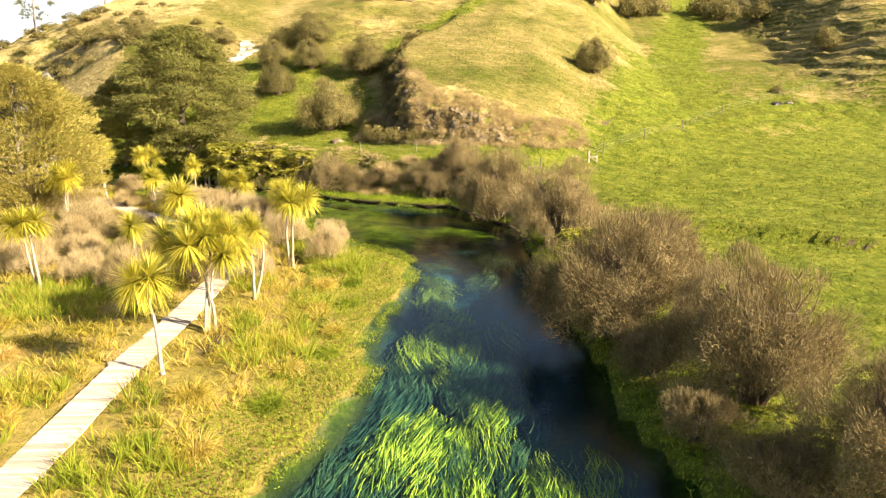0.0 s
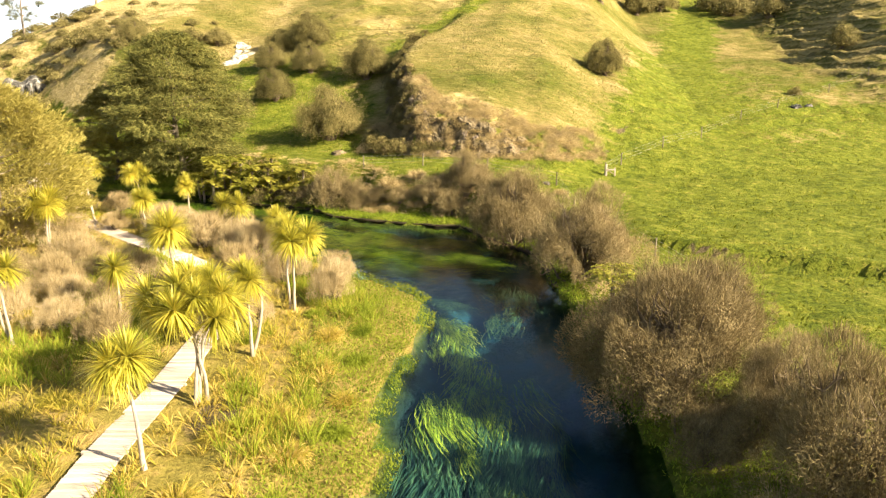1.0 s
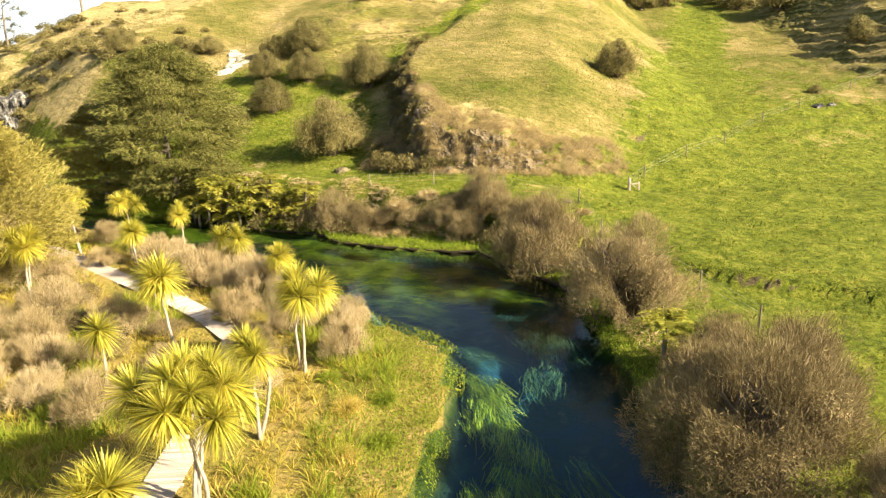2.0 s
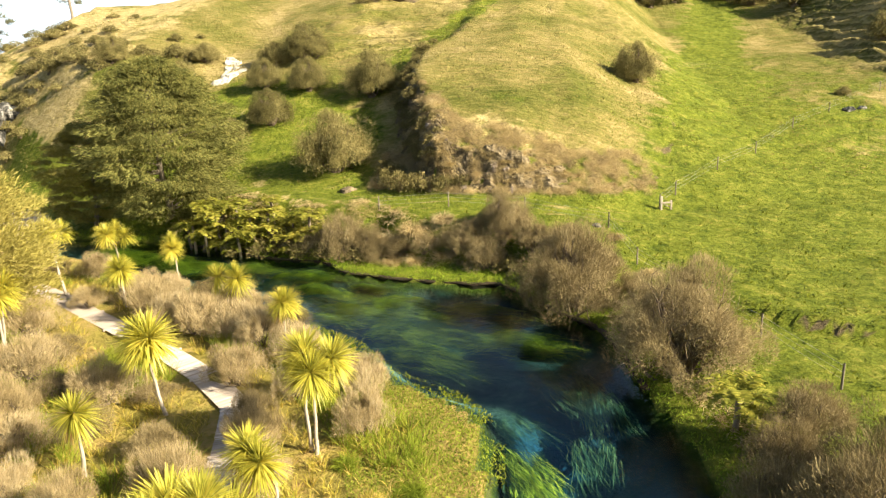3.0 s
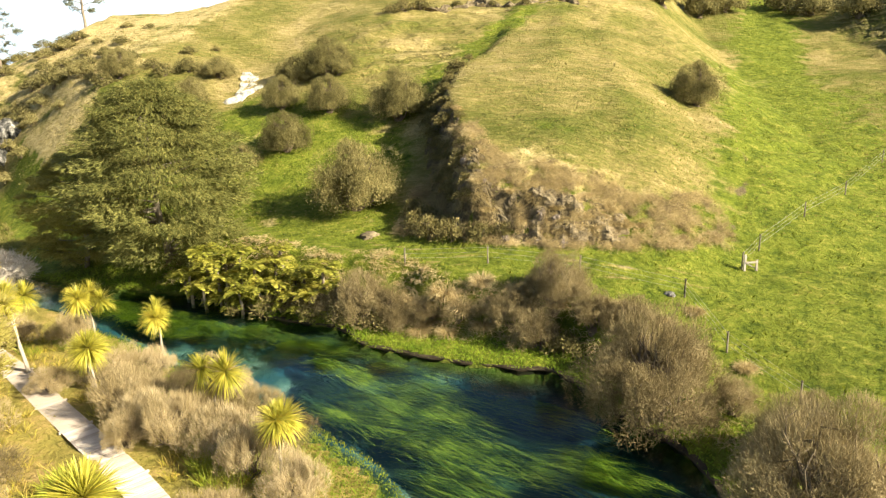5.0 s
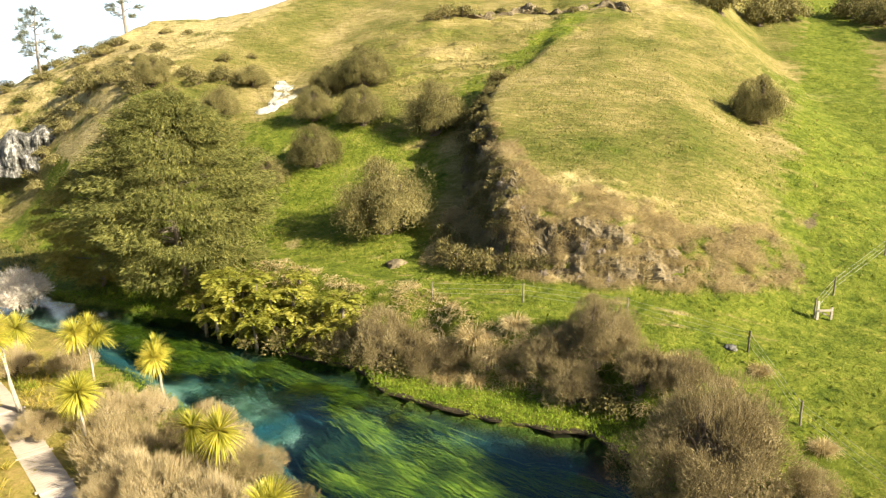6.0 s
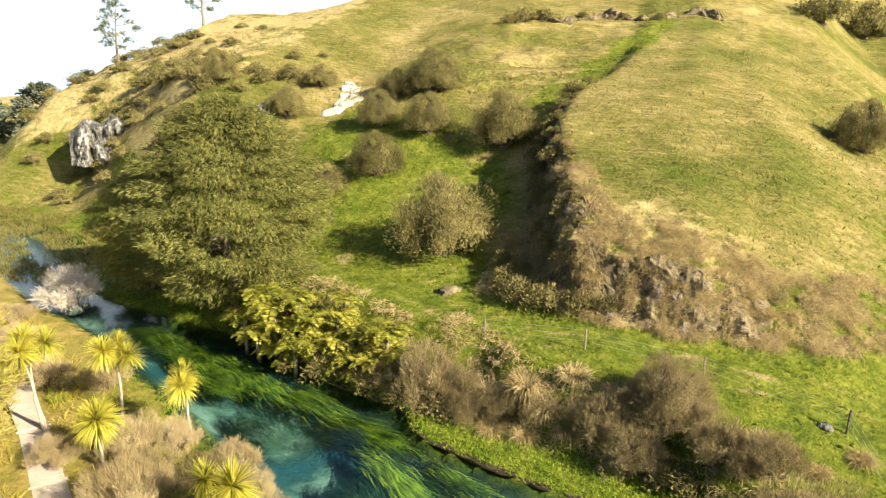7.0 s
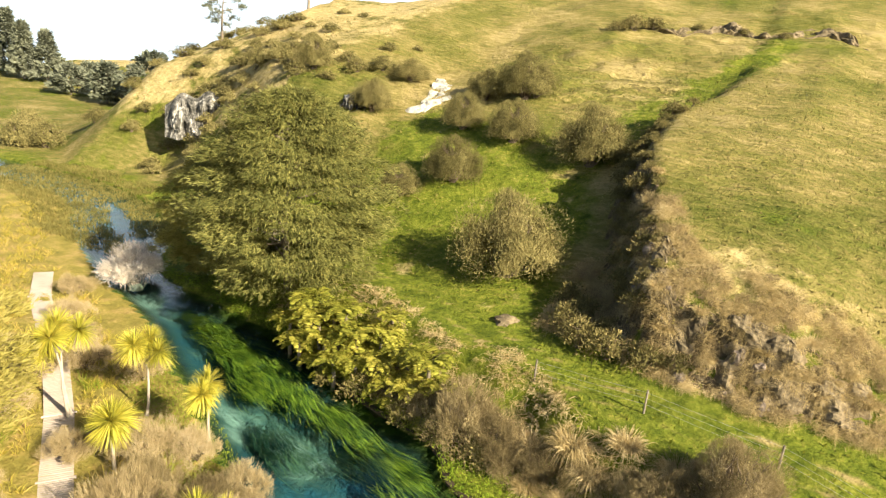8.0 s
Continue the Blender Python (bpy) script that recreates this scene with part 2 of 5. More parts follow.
# sections through the hill: x, y of its foot, then heights at STEPS behind the foot
STEPS = (0, 1.7, 5, 12, 22, 35, 55, 85, 140)
WEST_HILL = [
    (-160, 200, 2, 2.5, 3, 3.5, 4, 5, 6, 7), (-110, 112, 2.2, 3, 4, 5, 6, 6, 6, 6), (-88, 99, 3, 7.5, 13.5, 17, 19, 18, 16, 12), (-76, 102.5, 3.4, 10.4, 16.8, 21.5, 25.8, 27, 27, 26),
    (-55, 88, 1.6, 6.5, 14.6, 18.7, 22.3, 28, 36, 48), (-40, 84, 3.4, 6.2, 11.2, 14.6, 18.6, 25.5, 35, 50), (-27, 76, 3.6, 4.6, 7.6, 12.6, 17.4, 24, 33, 50),
    (-17.5, 74.0, 4.1, 4.8, 7.0, 11.6, 16.0, 22, 32, 50)]
EAST_HILL = [
    (-13.2, 72.2, 4.2, 4.9, 6.8, 11.4, 15.8, 21.5, 31, 50), (-10.4, 70.6, 4.2, 9.2, 11.6, 14.3, 17.2, 21.5, 31, 50), (-3, 69.4, 4.2, 8.4, 10.8, 13.8, 16.8, 21, 30.5, 50),
    (3, 69.8, 4.2, 6.6, 9.6, 13, 15.6, 20, 30, 50), (12, 73, 3.5, 4.6, 7.0, 9.8, 13, 18.5, 29, 50), (24, 76, 3.0, 3.7, 5.0, 6.8, 9.0, 12.5, 20, 42),
    (45, 88, 3.2, 4.2, 6, 8.5, 11, 15, 23, 36), (62, 88, 3.2, 5.2, 9, 13.5, 18, 24, 32, 42), (95, 85, 3, 4.5, 8, 13, 19, 27, 36, 44), (200, 90, 3, 4, 8, 13, 19, 27, 36, 44)]
STEEP = {-10.4: 7.9, -3: 6.6, 3: 5.3}    # height of the bluff 1.7 m behind its foot
SECTIONS = np.array([(*r[:3], STEEP.get(r[0], r[2] + 0.34 * (r[3] - r[2])), *r[3:]) for r in WEST_HILL + EAST_HILL], float)


def hill(x, y):
    """How far behind the foot of the hill a place lies, and the hill's height there."""
    sx = SECTIONS[:, 0]
    x = x - np.interp(y, [68, 71, 75.5, 84, 90, 100, 106, 110, 126, 150], [3.2, 2.8, 1.8, -0.6, -2.2, -2.0, 0.2, 1.5, 3.0, 3.0]) * np.exp(-((x + 11) / 9) ** 2)
    i = np.clip(np.searchsorted(sx, x) - 1, 0, len(sx) - 2)
    f = np.clip((x - sx[i]) / (sx[i + 1] - sx[i]), 0, 1)
    f = 0.5 * f + 0.5 * f * f * (3 - 2 * f)
    foot = SECTIONS[i, 1] * (1 - f) + SECTIONS[i + 1, 1] * f
    d = y - foot
    z = np.zeros(np.shape(x))
    for k in range(len(sx)):
        prof = np.interp(d, STEPS, SECTIONS[k, 2:])
        z += np.where(i == k, (1 - f) * prof, 0) + np.where(i + 1 == k, f * prof, 0)
    return d, z


def wave(x, y, s):
    """A cheap rolling unevenness."""
    return (np.sin(x * s + 1.3 * np.sin(y * s * 0.7 + 2)) + np.sin(y * s * 1.1 + 1.7 * np.sin(x * s * 0.8)) + 0.6 * np.sin((x + y) * s * 2.3 + 1)) / 2.6


def land(x, y):
    """Ground height, and how far the place lies from the water (minus: in it), on which side, and behind the hill's foot."""
    x, y = np.asarray(x, float), np.asarray(y, float)
    inside = within(RIVER, x, y)
    west = within(WEST_SIDE, x, y) & ~inside
    shore = np.minimum(line_distance(LEFT_BANK, x, y), line_distance(RIGHT_BANK, x, y))
    shore = np.where(inside, -shore, shore)
    marsh = 0.12 + 0.35 * smooth(1, 5, shore) + 0.12 * wave(x, y, 0.8)
    east = 0.9 + 1.6 * smooth(50, 72, y) + 1.3 * smooth(12, -2, x) * smooth(57, 65, y)
    east = 0.4 + (east - 0.4) * smooth(-47, -36, x)
    cut = np.interp(x, [6, 10, 14, 18, 23, 30, 45], [52.5, 50.5, 47.6, 46.0, 43.2, 40, 36]) + 0.35 * wave(x, y, 1.3)
    east = east + 0.6 * smooth(-0.3, 0.3, y - cut) * smooth(7, 11, x) * smooth(64, 52, y)
    ledge = smooth(4, -3, x)
    flat = ledge * (1.0 + 1.2 * smooth(-14.5, -12, x) * smooth(0, -3, x))
    east = 0.22 + (east - 0.22) * smooth(0.3 + flat, 3.6 + 1.1 * flat, shore) + (0.12 * wave(x, y, 0.7) + 0.08 * wave(x, y, 1.9)) * smooth(0.5, 4, shore)
    valley = np.where(west, marsh, east)
    d, z = hill(x, y)
    hz = z + (0.25 * wave(x, y, 0.33) + 0.07 * wave(x, y, 2.1)) * smooth(2, 15, d)
    where = smooth(0.0, 0.6, wave(x + 40, y, 0.09) + 0.4 * wave(x, y, 0.4)) + 1.2 * smooth(40, 50, x) + 0.9 * np.exp(-((x + 24) / 10) ** 2 - ((y - 114) / 12) ** 2)
    hz = hz + 0.17 * np.tanh(2.0 * np.sin(z * 3.6 + 5 * wave(x, y, 0.12) + 2.6 * wave(x, y, 0.37) + 1.5 * wave(x, y, 0.9))) * np.minimum(where, 1.5) * smooth(4, 10, d)
    rut = np.interp(y, [69, 75, 80, 85, 92], [8.8, 10, 11.6, 13.5, 14.5])
    hz = hz - 0.35 * np.exp(-((x - rut) / 0.6) ** 2) * smooth(69, 72, y) * smooth(92, 86, y) * smooth(-0.3, 0.5, wave(x, y, 1.6))
    w = smooth(-4, 0.5, d)
    h = valley * (1 - w) + hz * w
    h = h + 3 * np.exp(-((x + 230) / 60) ** 2 - ((y - 190) / 70) ** 2) - 0.12 * np.maximum(-x - 235, 0)
    bed = -0.25 - 1.35 * smooth(0, 3.0, -shore) + 0.2 * wave(x, y, 0.6)
    return np.where(inside, bed, h), shore, west, d


def height(x, y):
    return float(land(np.array([x]), np.array([y]))[0][0])
# ==== end of landform ====


def mesh_object(name, verts, faces, material, parent=None, label=""):
    me = bpy.data.meshes.new(name)
    me.from_pydata(np.asarray(verts).tolist(), [], faces if isinstance(faces, list) else np.asarray(faces).tolist())
    for m in material if isinstance(material, (list, tuple)) else [material]:
        me.materials.append(m)
    ob = new(name, me)
    if parent is not None:
        ob.parent = parent
    if label:
        ob["label"] = label
    return ob


def thing(name, m, label, category, group="", kind=""):
    ob = new(name)
    ob.empty_display_size = 0.2
    ob.matrix_basis = m
    return tagged(ob, label, category, group, kind)


def shade_smooth(ob):
    ob.data.polygons.foreach_set("use_smooth", np.ones(len(ob.data.polygons), bool))
    return ob


def grid_steps(lo, a, b, hi, fine, grow=1.25):
    v = list(np.arange(a, b + fine / 2, fine))
    s, q = fine, a
    while q > lo:
        s *= grow
        q -= s
        v.insert(0, q)
    s, q = fine, v[-1]
    while q < hi:
        s *= grow
        q += s
        v.append(q)
    return np.array(v)


# blue of deep water painted on the bed, and its pale sandy clearings: x, y, radius
DEEP_TINT = [(4.0, 25.6, 1.7), (1.4, 29.5, 2.2), (3.8, 30.5, 2.2), (0.0, 40.5, 2.4), (2.2, 43.2, 2.4), (3.2, 46.8, 1.8), (-2.2, 55.6, 2.0), (6.5, 15.0, 2.6)]
SAND = [(-27.4, 61.2, 1.5), (-23.6, 61.6, 1.6), (-30.5, 62.8, 1.3), (-6.0, 47.3, 2.2), (-4.6, 44.6, 1.6), (-8.0, 47.0, 1.4), (-13.4, 57.6, 1.4), (-9.6, 54.6, 1.5), (-26.0, 60.1, 1.5), (-21.4, 60.7, 1.6), (-17.6, 58.2, 1.2), (-44.0, 69.6, 3.0), (-52.0, 73.4, 3.0)]


def spots(rows, x, y):
    v = np.zeros(np.shape(x))
    for cx, cy, r in rows:
        v = np.maximum(v, np.exp(-((x - cx) ** 2 + (y - cy) ** 2) / (r * r)))
    return v


def build_ground():
    gx = grid_steps(-2200, -88, 72, 2200, 0.55)
    gy = grid_steps(-700, 12, 146, 2600, 0.55)
    X, Y = np.meshgrid(gx, gy)
    Z, shore, west, d = land(X.ravel(), Y.ravel())
    n, m = len(gy), len(gx)
    i = np.arange((n - 1) * (m - 1))
    a = (i // (m - 1)) * m + i % (m - 1)
    faces = np.stack([a, a + 1, a + m + 1, a + m], 1)
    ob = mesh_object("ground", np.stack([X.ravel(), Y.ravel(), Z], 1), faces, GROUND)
    shade_smooth(ob)
    x, y = X.ravel(), Y.ravel()
    gully = np.exp(-((x - 15 - 0.25 * (y - 80)) / 6.0) ** 2)
    dry = smooth(1.0, 8, d) * (0.80 - 0.75 * gully * smooth(75, 80, y))
    dry *= 1 - 0.6 * smooth(10, 22, x) * smooth(140, 90, y)
    hollow = smooth(-13, -18, x) * smooth(-46, -30, x) * smooth(30, 12, d)
    dry *= 1 - 0.75 * hollow
    lane = np.interp(y, [90, 104, 109, 126, 140], [-17, -16.5, -13.5, -8.5, -6])
    dry *= 1 - 0.8 * np.exp(-((x - lane) / 3.2) ** 2) * smooth(92, 100, y) * smooth(140, 128, y)
    track = np.interp(x, [-40, -27, -22.5, -15, -9.3, -4.5, 1, 9], [79, 74.6, 73.2, 69.4, 67.4, 66.6, 65.6, 66.5])
    ruts = np.exp(-((np.abs(y - track) - 0.85) / 0.3) ** 2) * smooth(-42, -30, x) * smooth(12, 4, x)
    dry = np.maximum(dry, 0.5 * ruts * (~west))
    dry = np.maximum(dry, 0.62 * smooth(-58, -72, x) * smooth(90, 98, y))
    cut = np.interp(x, [6, 10, 14, 18, 23, 30, 45], [52.5, 50.5, 47.6, 46.0, 43.2, 40, 36]) + 0.35 * wave(x, y, 1.3)
    bare = np.exp(-((y - cut) / 0.4) ** 2) * smooth(7, 10, x) * smooth(45, 30, x) * smooth(-0.3, 0.5, wave(x, y, 0.6) + 0.5 * wave(x, y, 2.0))
    rut = np.interp(y, [69, 75, 80, 85, 92], [8.8, 10, 11.6, 13.5, 14.5])
    bare = np.maximum(bare, 0.8 * np.exp(-((x - rut) / 0.5) ** 2) * smooth(69, 72, y) * smooth(92, 86, y) * smooth(-0.4, 0.4, wave(x, y, 1.0)))
    crest = np.exp(-((x + 4) / 7.5) ** 2) * smooth(1.5, 4.5, d) * smooth(13, 6, d)
    hay = np.maximum.reduce([0.54 * crest, 0.6 * smooth(-46, -58, x) * smooth(1.5, 6, d), 0.42 * hollow * smooth(0.2, 0.8, wave(x, y, 0.7))])
    gz, gx_ = np.gradient(Z.reshape(n, m), gy, gx)
    steep = np.hypot(gz, gx_).ravel()
    bare = np.maximum(bare, 0.95 * smooth(0.85, 1.3, steep) * (d > 0.5) * smooth(-40, -20, x) * smooth(30, 10, x))
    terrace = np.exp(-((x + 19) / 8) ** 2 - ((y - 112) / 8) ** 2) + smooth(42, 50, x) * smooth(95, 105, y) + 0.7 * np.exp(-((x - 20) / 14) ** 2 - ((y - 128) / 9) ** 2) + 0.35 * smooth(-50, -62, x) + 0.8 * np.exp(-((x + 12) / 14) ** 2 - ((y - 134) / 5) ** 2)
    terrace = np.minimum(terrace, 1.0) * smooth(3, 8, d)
    for name, v in (("terrace", terrace), ("hay", hay), ("dry", dry), ("marsh", np.where(west, 1.0, 0.0) * smooth(-110, -80, -np.abs(x))), ("soil", 0.85 * bare + 0.75 * np.exp(-((x + 8.4) / 1.3) ** 2 - ((y - 26.5) / 3.0) ** 2) + 0.6 * np.exp(-((x + 7.5) / 1.2) ** 2 - ((y - 17.5) / 1.2) ** 2)), ("bed", smooth(0.1, -0.5, shore)), ("edge", smooth(-1.7, -0.4, shore)), ("deep", spots(DEEP_TINT, x, y)), ("sand", spots(SAND, x, y))):
        at = ob.data.attributes.new(name, "FLOAT", "POINT")
        at.data.foreach_set("value", np.asarray(v, np.float32))
    return tagged(ob, "grassy valley floor, marsh and steep dry hillside", "ground", kind="structure")


build_ground()


def build_water():
    bm = bmesh.new()
    L = [bm.verts.new((x - 0.6, y - 0.6, 0)) for x, y in LEFT_BANK]
    R = [bm.verts.new((x + 0.6, y + 0.6, 0)) for x, y in RIGHT_BANK]
    li = np.linspace(0, len(L) - 1, 160).astype(int)
    ri = np.linspace(0, len(R) - 1, 160).astype(int)
    for a in range(159):
        q = []
        for v in (L[li[a]], R[ri[a]], R[ri[a + 1]], L[li[a + 1]]):
            if v not in q:
                q.append(v)
        if len(q) > 2:
            bm.faces.new(q)
    me = bpy.data.meshes.new("water")
    bm.to_mesh(me)
    bm.free()
    me.materials.append(WATER)
    ob = new("water", me)
    ob.visible_shadow = False
    return tagged(ob, "clear blue green spring river over waving weed", "river", kind="structure")


build_water()


def build_backdrop():
    """Pale hazy sky low over the far plain."""
    k = Nodes("haze")
    k.t.nodes.remove(k.b)
    e = k.n("ShaderNodeEmission")
    e.inputs[0].default_value, e.inputs[1].default_value = (0.78, 0.90, 1.0, 1), 0.50
    k.link(e.outputs[0], k.out.inputs[0])
    vs, fs = [], []
    for i in range(31):
        az = radians(-80 + 2.2 * i)
        for z in (-330.0, 800.0):
            vs.append((2300 * math.sin(az), 2300 * math.cos(az), z))
    for i in range(30):
        fs.append((2 * i, 2 * i + 2, 2 * i + 3, 2 * i + 1))
    tagged(mesh_object("backdrop", vs, fs, k.m), "pale hazy sky over the far plain", "sky", kind="structure")


build_backdrop()
# ---- makers ----
RNG = np.random.default_rng(11)


def fast_mesh(name, verts, faces, material):
    """A mesh from arrays; every face has the same number of corners."""
    verts, faces = np.asarray(verts, np.float32), np.asarray(faces, np.int32)
    me = bpy.data.meshes.new(name)
    k = faces.shape[1]
    me.vertices.add(len(verts))
    me.vertices.foreach_set("co", verts.ravel())
    me.loops.add(faces.size)
    me.loops.foreach_set("vertex_index", faces.ravel())
    me.polygons.add(len(faces))
    me.polygons.foreach_set("loop_start", np.arange(0, faces.size, k, dtype=np.int32))
    me.materials.append(material)
    me.update(calc_edges=True)
    return me


def part(name, me, parent, label=""):
    ob = new(name, me)
    ob.parent = parent
    if label:
        ob["label"] = label
    return ob


def unit(v):
    return v / np.maximum(np.linalg.norm(v, axis=-1, keepdims=True), 1e-9)


def sphere_dirs(rng, n, low=-1.0):
    z = rng.uniform(low, 1, n)
    a = rng.uniform(0, 2 * math.pi, n)
    r = np.sqrt(1 - z * z)
    return np.stack([r * np.cos(a), r * np.sin(a), z], 1)


def cards(centre, along, length, width, rng, face=None):
    """Leaf-shaped quads: pointed at both ends, widest in the middle. face: the way that their flat sides mostly look."""
    n = len(centre)
    side = unit(np.cross(along, sphere_dirs(rng, n) if face is None else unit(face) + rng.normal(0, 0.35, (n, 3))))
    L, W = np.broadcast_to(length, n)[:, None], np.broadcast_to(width, n)[:, None]
    v = np.stack([centre, centre + along * L * 0.5 + side * W * 0.5, centre + along * L, centre + along * L * 0.5 - side * W * 0.5], 1)
    return v.reshape(-1, 3), np.arange(4 * n).reshape(-1, 4)


def ribbons(root, along, length, width, droop, rng, segs=3, side=None, face=None):
    """Blades: strips that taper to a point and bend down by droop."""
    n = len(root)
    if face is not None:
        side = unit(np.cross(along, np.asarray(face) + rng.normal(0, 0.35, (n, 3))))
    side = unit(np.cross(along, sphere_dirs(rng, n))) if side is None else side
    L = np.broadcast_to(length, n)[:, None]
    W = np.broadcast_to(width, n)[:, None]
    D = np.broadcast_to(droop, n)[:, None]
    rows = []
    for s in np.linspace(0, 1, segs + 1):
        c = root + along * L * s
        c = c - np.array([0, 0, 1.0]) * D * L * s * s
        w = W * 0.5 * (1 - s) ** 0.6 * (0.7 + 0.6 * min(s * 3, 0.5)) + 0.0015
        rows += [c - side * w, c + side * w]
    v = np.stack(rows, 1)
    k = 2 * (segs + 1)
    base = (np.arange(n) * k)[:, None, None]
    q = np.array([[2 * i, 2 * i + 1, 2 * i + 3, 2 * i + 2] for i in range(segs)])[None]
    return v.reshape(-1, 3), (base + q).reshape(-1, 4)


def tube(path, radii, sides=5):
    """A tapered limb along a path."""
    path = np.asarray(path, float)
    t = unit(np.gradient(path, axis=0))
    a = unit(np.cross(t, np.array([0.31, 0.9, 0.27])))
    b = np.cross(t, a)
    ang = np.arange(sides) * 2 * math.pi / sides
    r = np.asarray(radii)[:, None, None]
    ring = path[:, None] + r * (a[:, None] * np.cos(ang)[None, :, None] + b[:, None] * np.sin(ang)[None, :, None])
    n = len(path)
    f = []
    for i in range(n - 1):
        for j in range(sides):
            f.append((i * sides + j, i * sides + (j + 1) % sides, (i + 1) * sides + (j + 1) % sides, (i + 1) * sides + j))
    return ring.reshape(-1, 3), np.array(f)


def join(pieces):
    vs, fs, o = [], [], 0
    for v, f in pieces:
        vs.append(v)
        fs.append(f + o)
        o += len(v)
    return np.vstack(vs), np.vstack(fs)


def bend(a, b, sag, rng, n=5):
    """A crooked way from a to b."""
    a, b = np.asarray(a, float), np.asarray(b, float)
    s = np.linspace(0, 1, n)[:, None]
    p = a + (b - a) * s
    off = rng.normal(0, 1, 3) * sag
    return p + off * np.sin(s * math.pi) + rng.normal(0, sag * 0.25, (n, 3)) * (s > 0) * (s < 1)


# ---- bushes ----
def clumps(p, s):
    """A soft unevenness in space, about -1 to 1."""
    x, y, z = p[:, 0] * s, p[:, 1] * s, p[:, 2] * s
    return (np.sin(x + 1.3 * np.sin(z + 1)) + np.sin(y + 1.7 * np.sin(x)) + np.sin(1.2 * z + 1.5 * np.sin(y + 2))) / 2.4


def bush_meshes(name, seed, r, h, leaf_mat, n_leaf, leaf=(0.05, 0.02), lobes=9, stems=9, upright=0.5, sprigs=1000, hollow=0.72, wood=None, sprig=(0.12, 0.010), low=0.30, body=0.09, plume=0.44, gaps=-0.55):
    """Wood and foliage of a many-stemmed bush of radius r and height h, standing on its origin: fine sprigs fan out of a denser body of leaves."""
    rng = np.random.default_rng(seed)
    ang = np.arange(lobes) * 2.4 + rng.uniform(0, 0.6, lobes)
    rad = r * 0.66 * np.sqrt((np.arange(lobes) + 0.3) / lobes)
    lc = np.stack([rad * np.cos(ang), rad * np.sin(ang), h * (0.64 - low * (rad / (0.66 * r)) ** 2) * rng.uniform(0.78, 1.12, lobes)], 1)
    lc[:, :2] += rng.normal(0, 0.10 * r, (lobes, 2))
    lr = np.stack([np.full(lobes, r * plume), np.full(lobes, r * plume), np.full(lobes, h * 0.7 * plume)], 1) * rng.uniform(0.5, 1.15, (lobes, 1))
    wood_bits = [tube([(0, 0, -0.15), (0, 0, -0.02), (0, 0, 0.05 * h)], [0.2 * r, 0.17 * r, 0.05 * r], 9)]
    for i in range(stems):
        tip = lc[i % lobes] + lr[i % lobes] * unit(rng.normal(0, 1, 3) + [0, 0, 1.2]) * 0.45
        foot = np.array([*(np.clip(rng.normal(0, 0.07, 2), -0.13, 0.13) * r), -0.1])
        w = bend(foot, tip, 0.08 * r, rng, 6)
        wood_bits.append(tube(w, np.linspace(0.022 * r, 0.006 * r, 6), 5))
        for _ in range(5):
            k = rng.integers(2, 5)
            e = w[k] + unit(rng.normal(0, 1, 3) + [0, 0, 0.6]) * r * rng.uniform(0.16, 0.3)
            wood_bits.append(tube(bend(w[k], e, 0.05 * r, rng, 4), np.linspace(0.010 * r, 0.003 * r, 4), 4))
    wood_me = fast_mesh(name + " wood", *join(wood_bits), wood or TWIG)
    mid = np.array([0, 0, 0.25 * h])

    def shell(n, lo, hi, down):
        m = int(n * 2.2)
        i = rng.integers(0, lobes, m)
        d = sphere_dirs(rng, m, down)
        p = lc[i] + lr[i] * d * (rng.uniform(0, 1, m) ** 0.5 * (hi - lo) + lo)[:, None]
        gap = clumps(p, 7.5 / r) + 0.7 * clumps(p, 16.0 / r)
        keep = (gap > gaps + rng.normal(0, 0.2, m)) & (p[:, 2] > 0.02 * h)
        p, d = p[keep][:n], d[keep][:n]
        return p, d, unit(0.5 * d + unit((p - mid) / [r, r, h]))
    p, d, face = shell(n_leaf, hollow, 1.0, -0.6)
    n = len(p)
    along = unit(d * 0.8 + [0, 0, upright] + rng.normal(0, 0.55, (n, 3)))
    bits = [cards(p, along, leaf[0] * rng.uniform(0.6, 1.4, n), leaf[1] * rng.uniform(0.7, 1.3, n), rng, face)]
    p, d, face = shell(n_leaf // 2, 0.1, 0.55, -0.7)
    n = len(p)
    bits.append(cards(p, unit(np.cross(face, rng.normal(0, 1, (n, 3)))), body * rng.uniform(0.7, 1.3, n), 0.6 * body * rng.uniform(0.7, 1.3, n), rng, face))
    p, d, face = shell(sprigs, 0.7, 1.02, -0.4)
    n = len(p)
    along = unit(face * 0.8 + [0, 0, upright] + rng.normal(0, 0.55, (n, 3)))
    bits.append(cards(p, along, sprig[0] * rng.uniform(0.5, 1.4, n), sprig[1] * rng.uniform(0.7, 1.3, n), rng, face + [0, 0, 0.5]))
    return wood_me, fast_mesh(name + " leaves", *join(bits), leaf_mat)


def bush(name, meshes, label, group, category="bush"):
    """A first bush, kept at the place where it is set; copies follow."""
    ob = thing(name, Matrix(), label, category, group)
    part("branchwork", meshes[0], ob)
    part("foliage", meshes[1], ob)
    return ob


def stand(x, y, r=1.0, h=None, turn=0.0, sink=0.05, z=None):
    """A pose on the ground, scaled by r across and h in height."""
    z = max(height(x, y), 0.0) if z is None else z
    return Matrix.LocRotScale((x, y, z - sink), Euler((0, 0, turn)), (r, r, h or r))


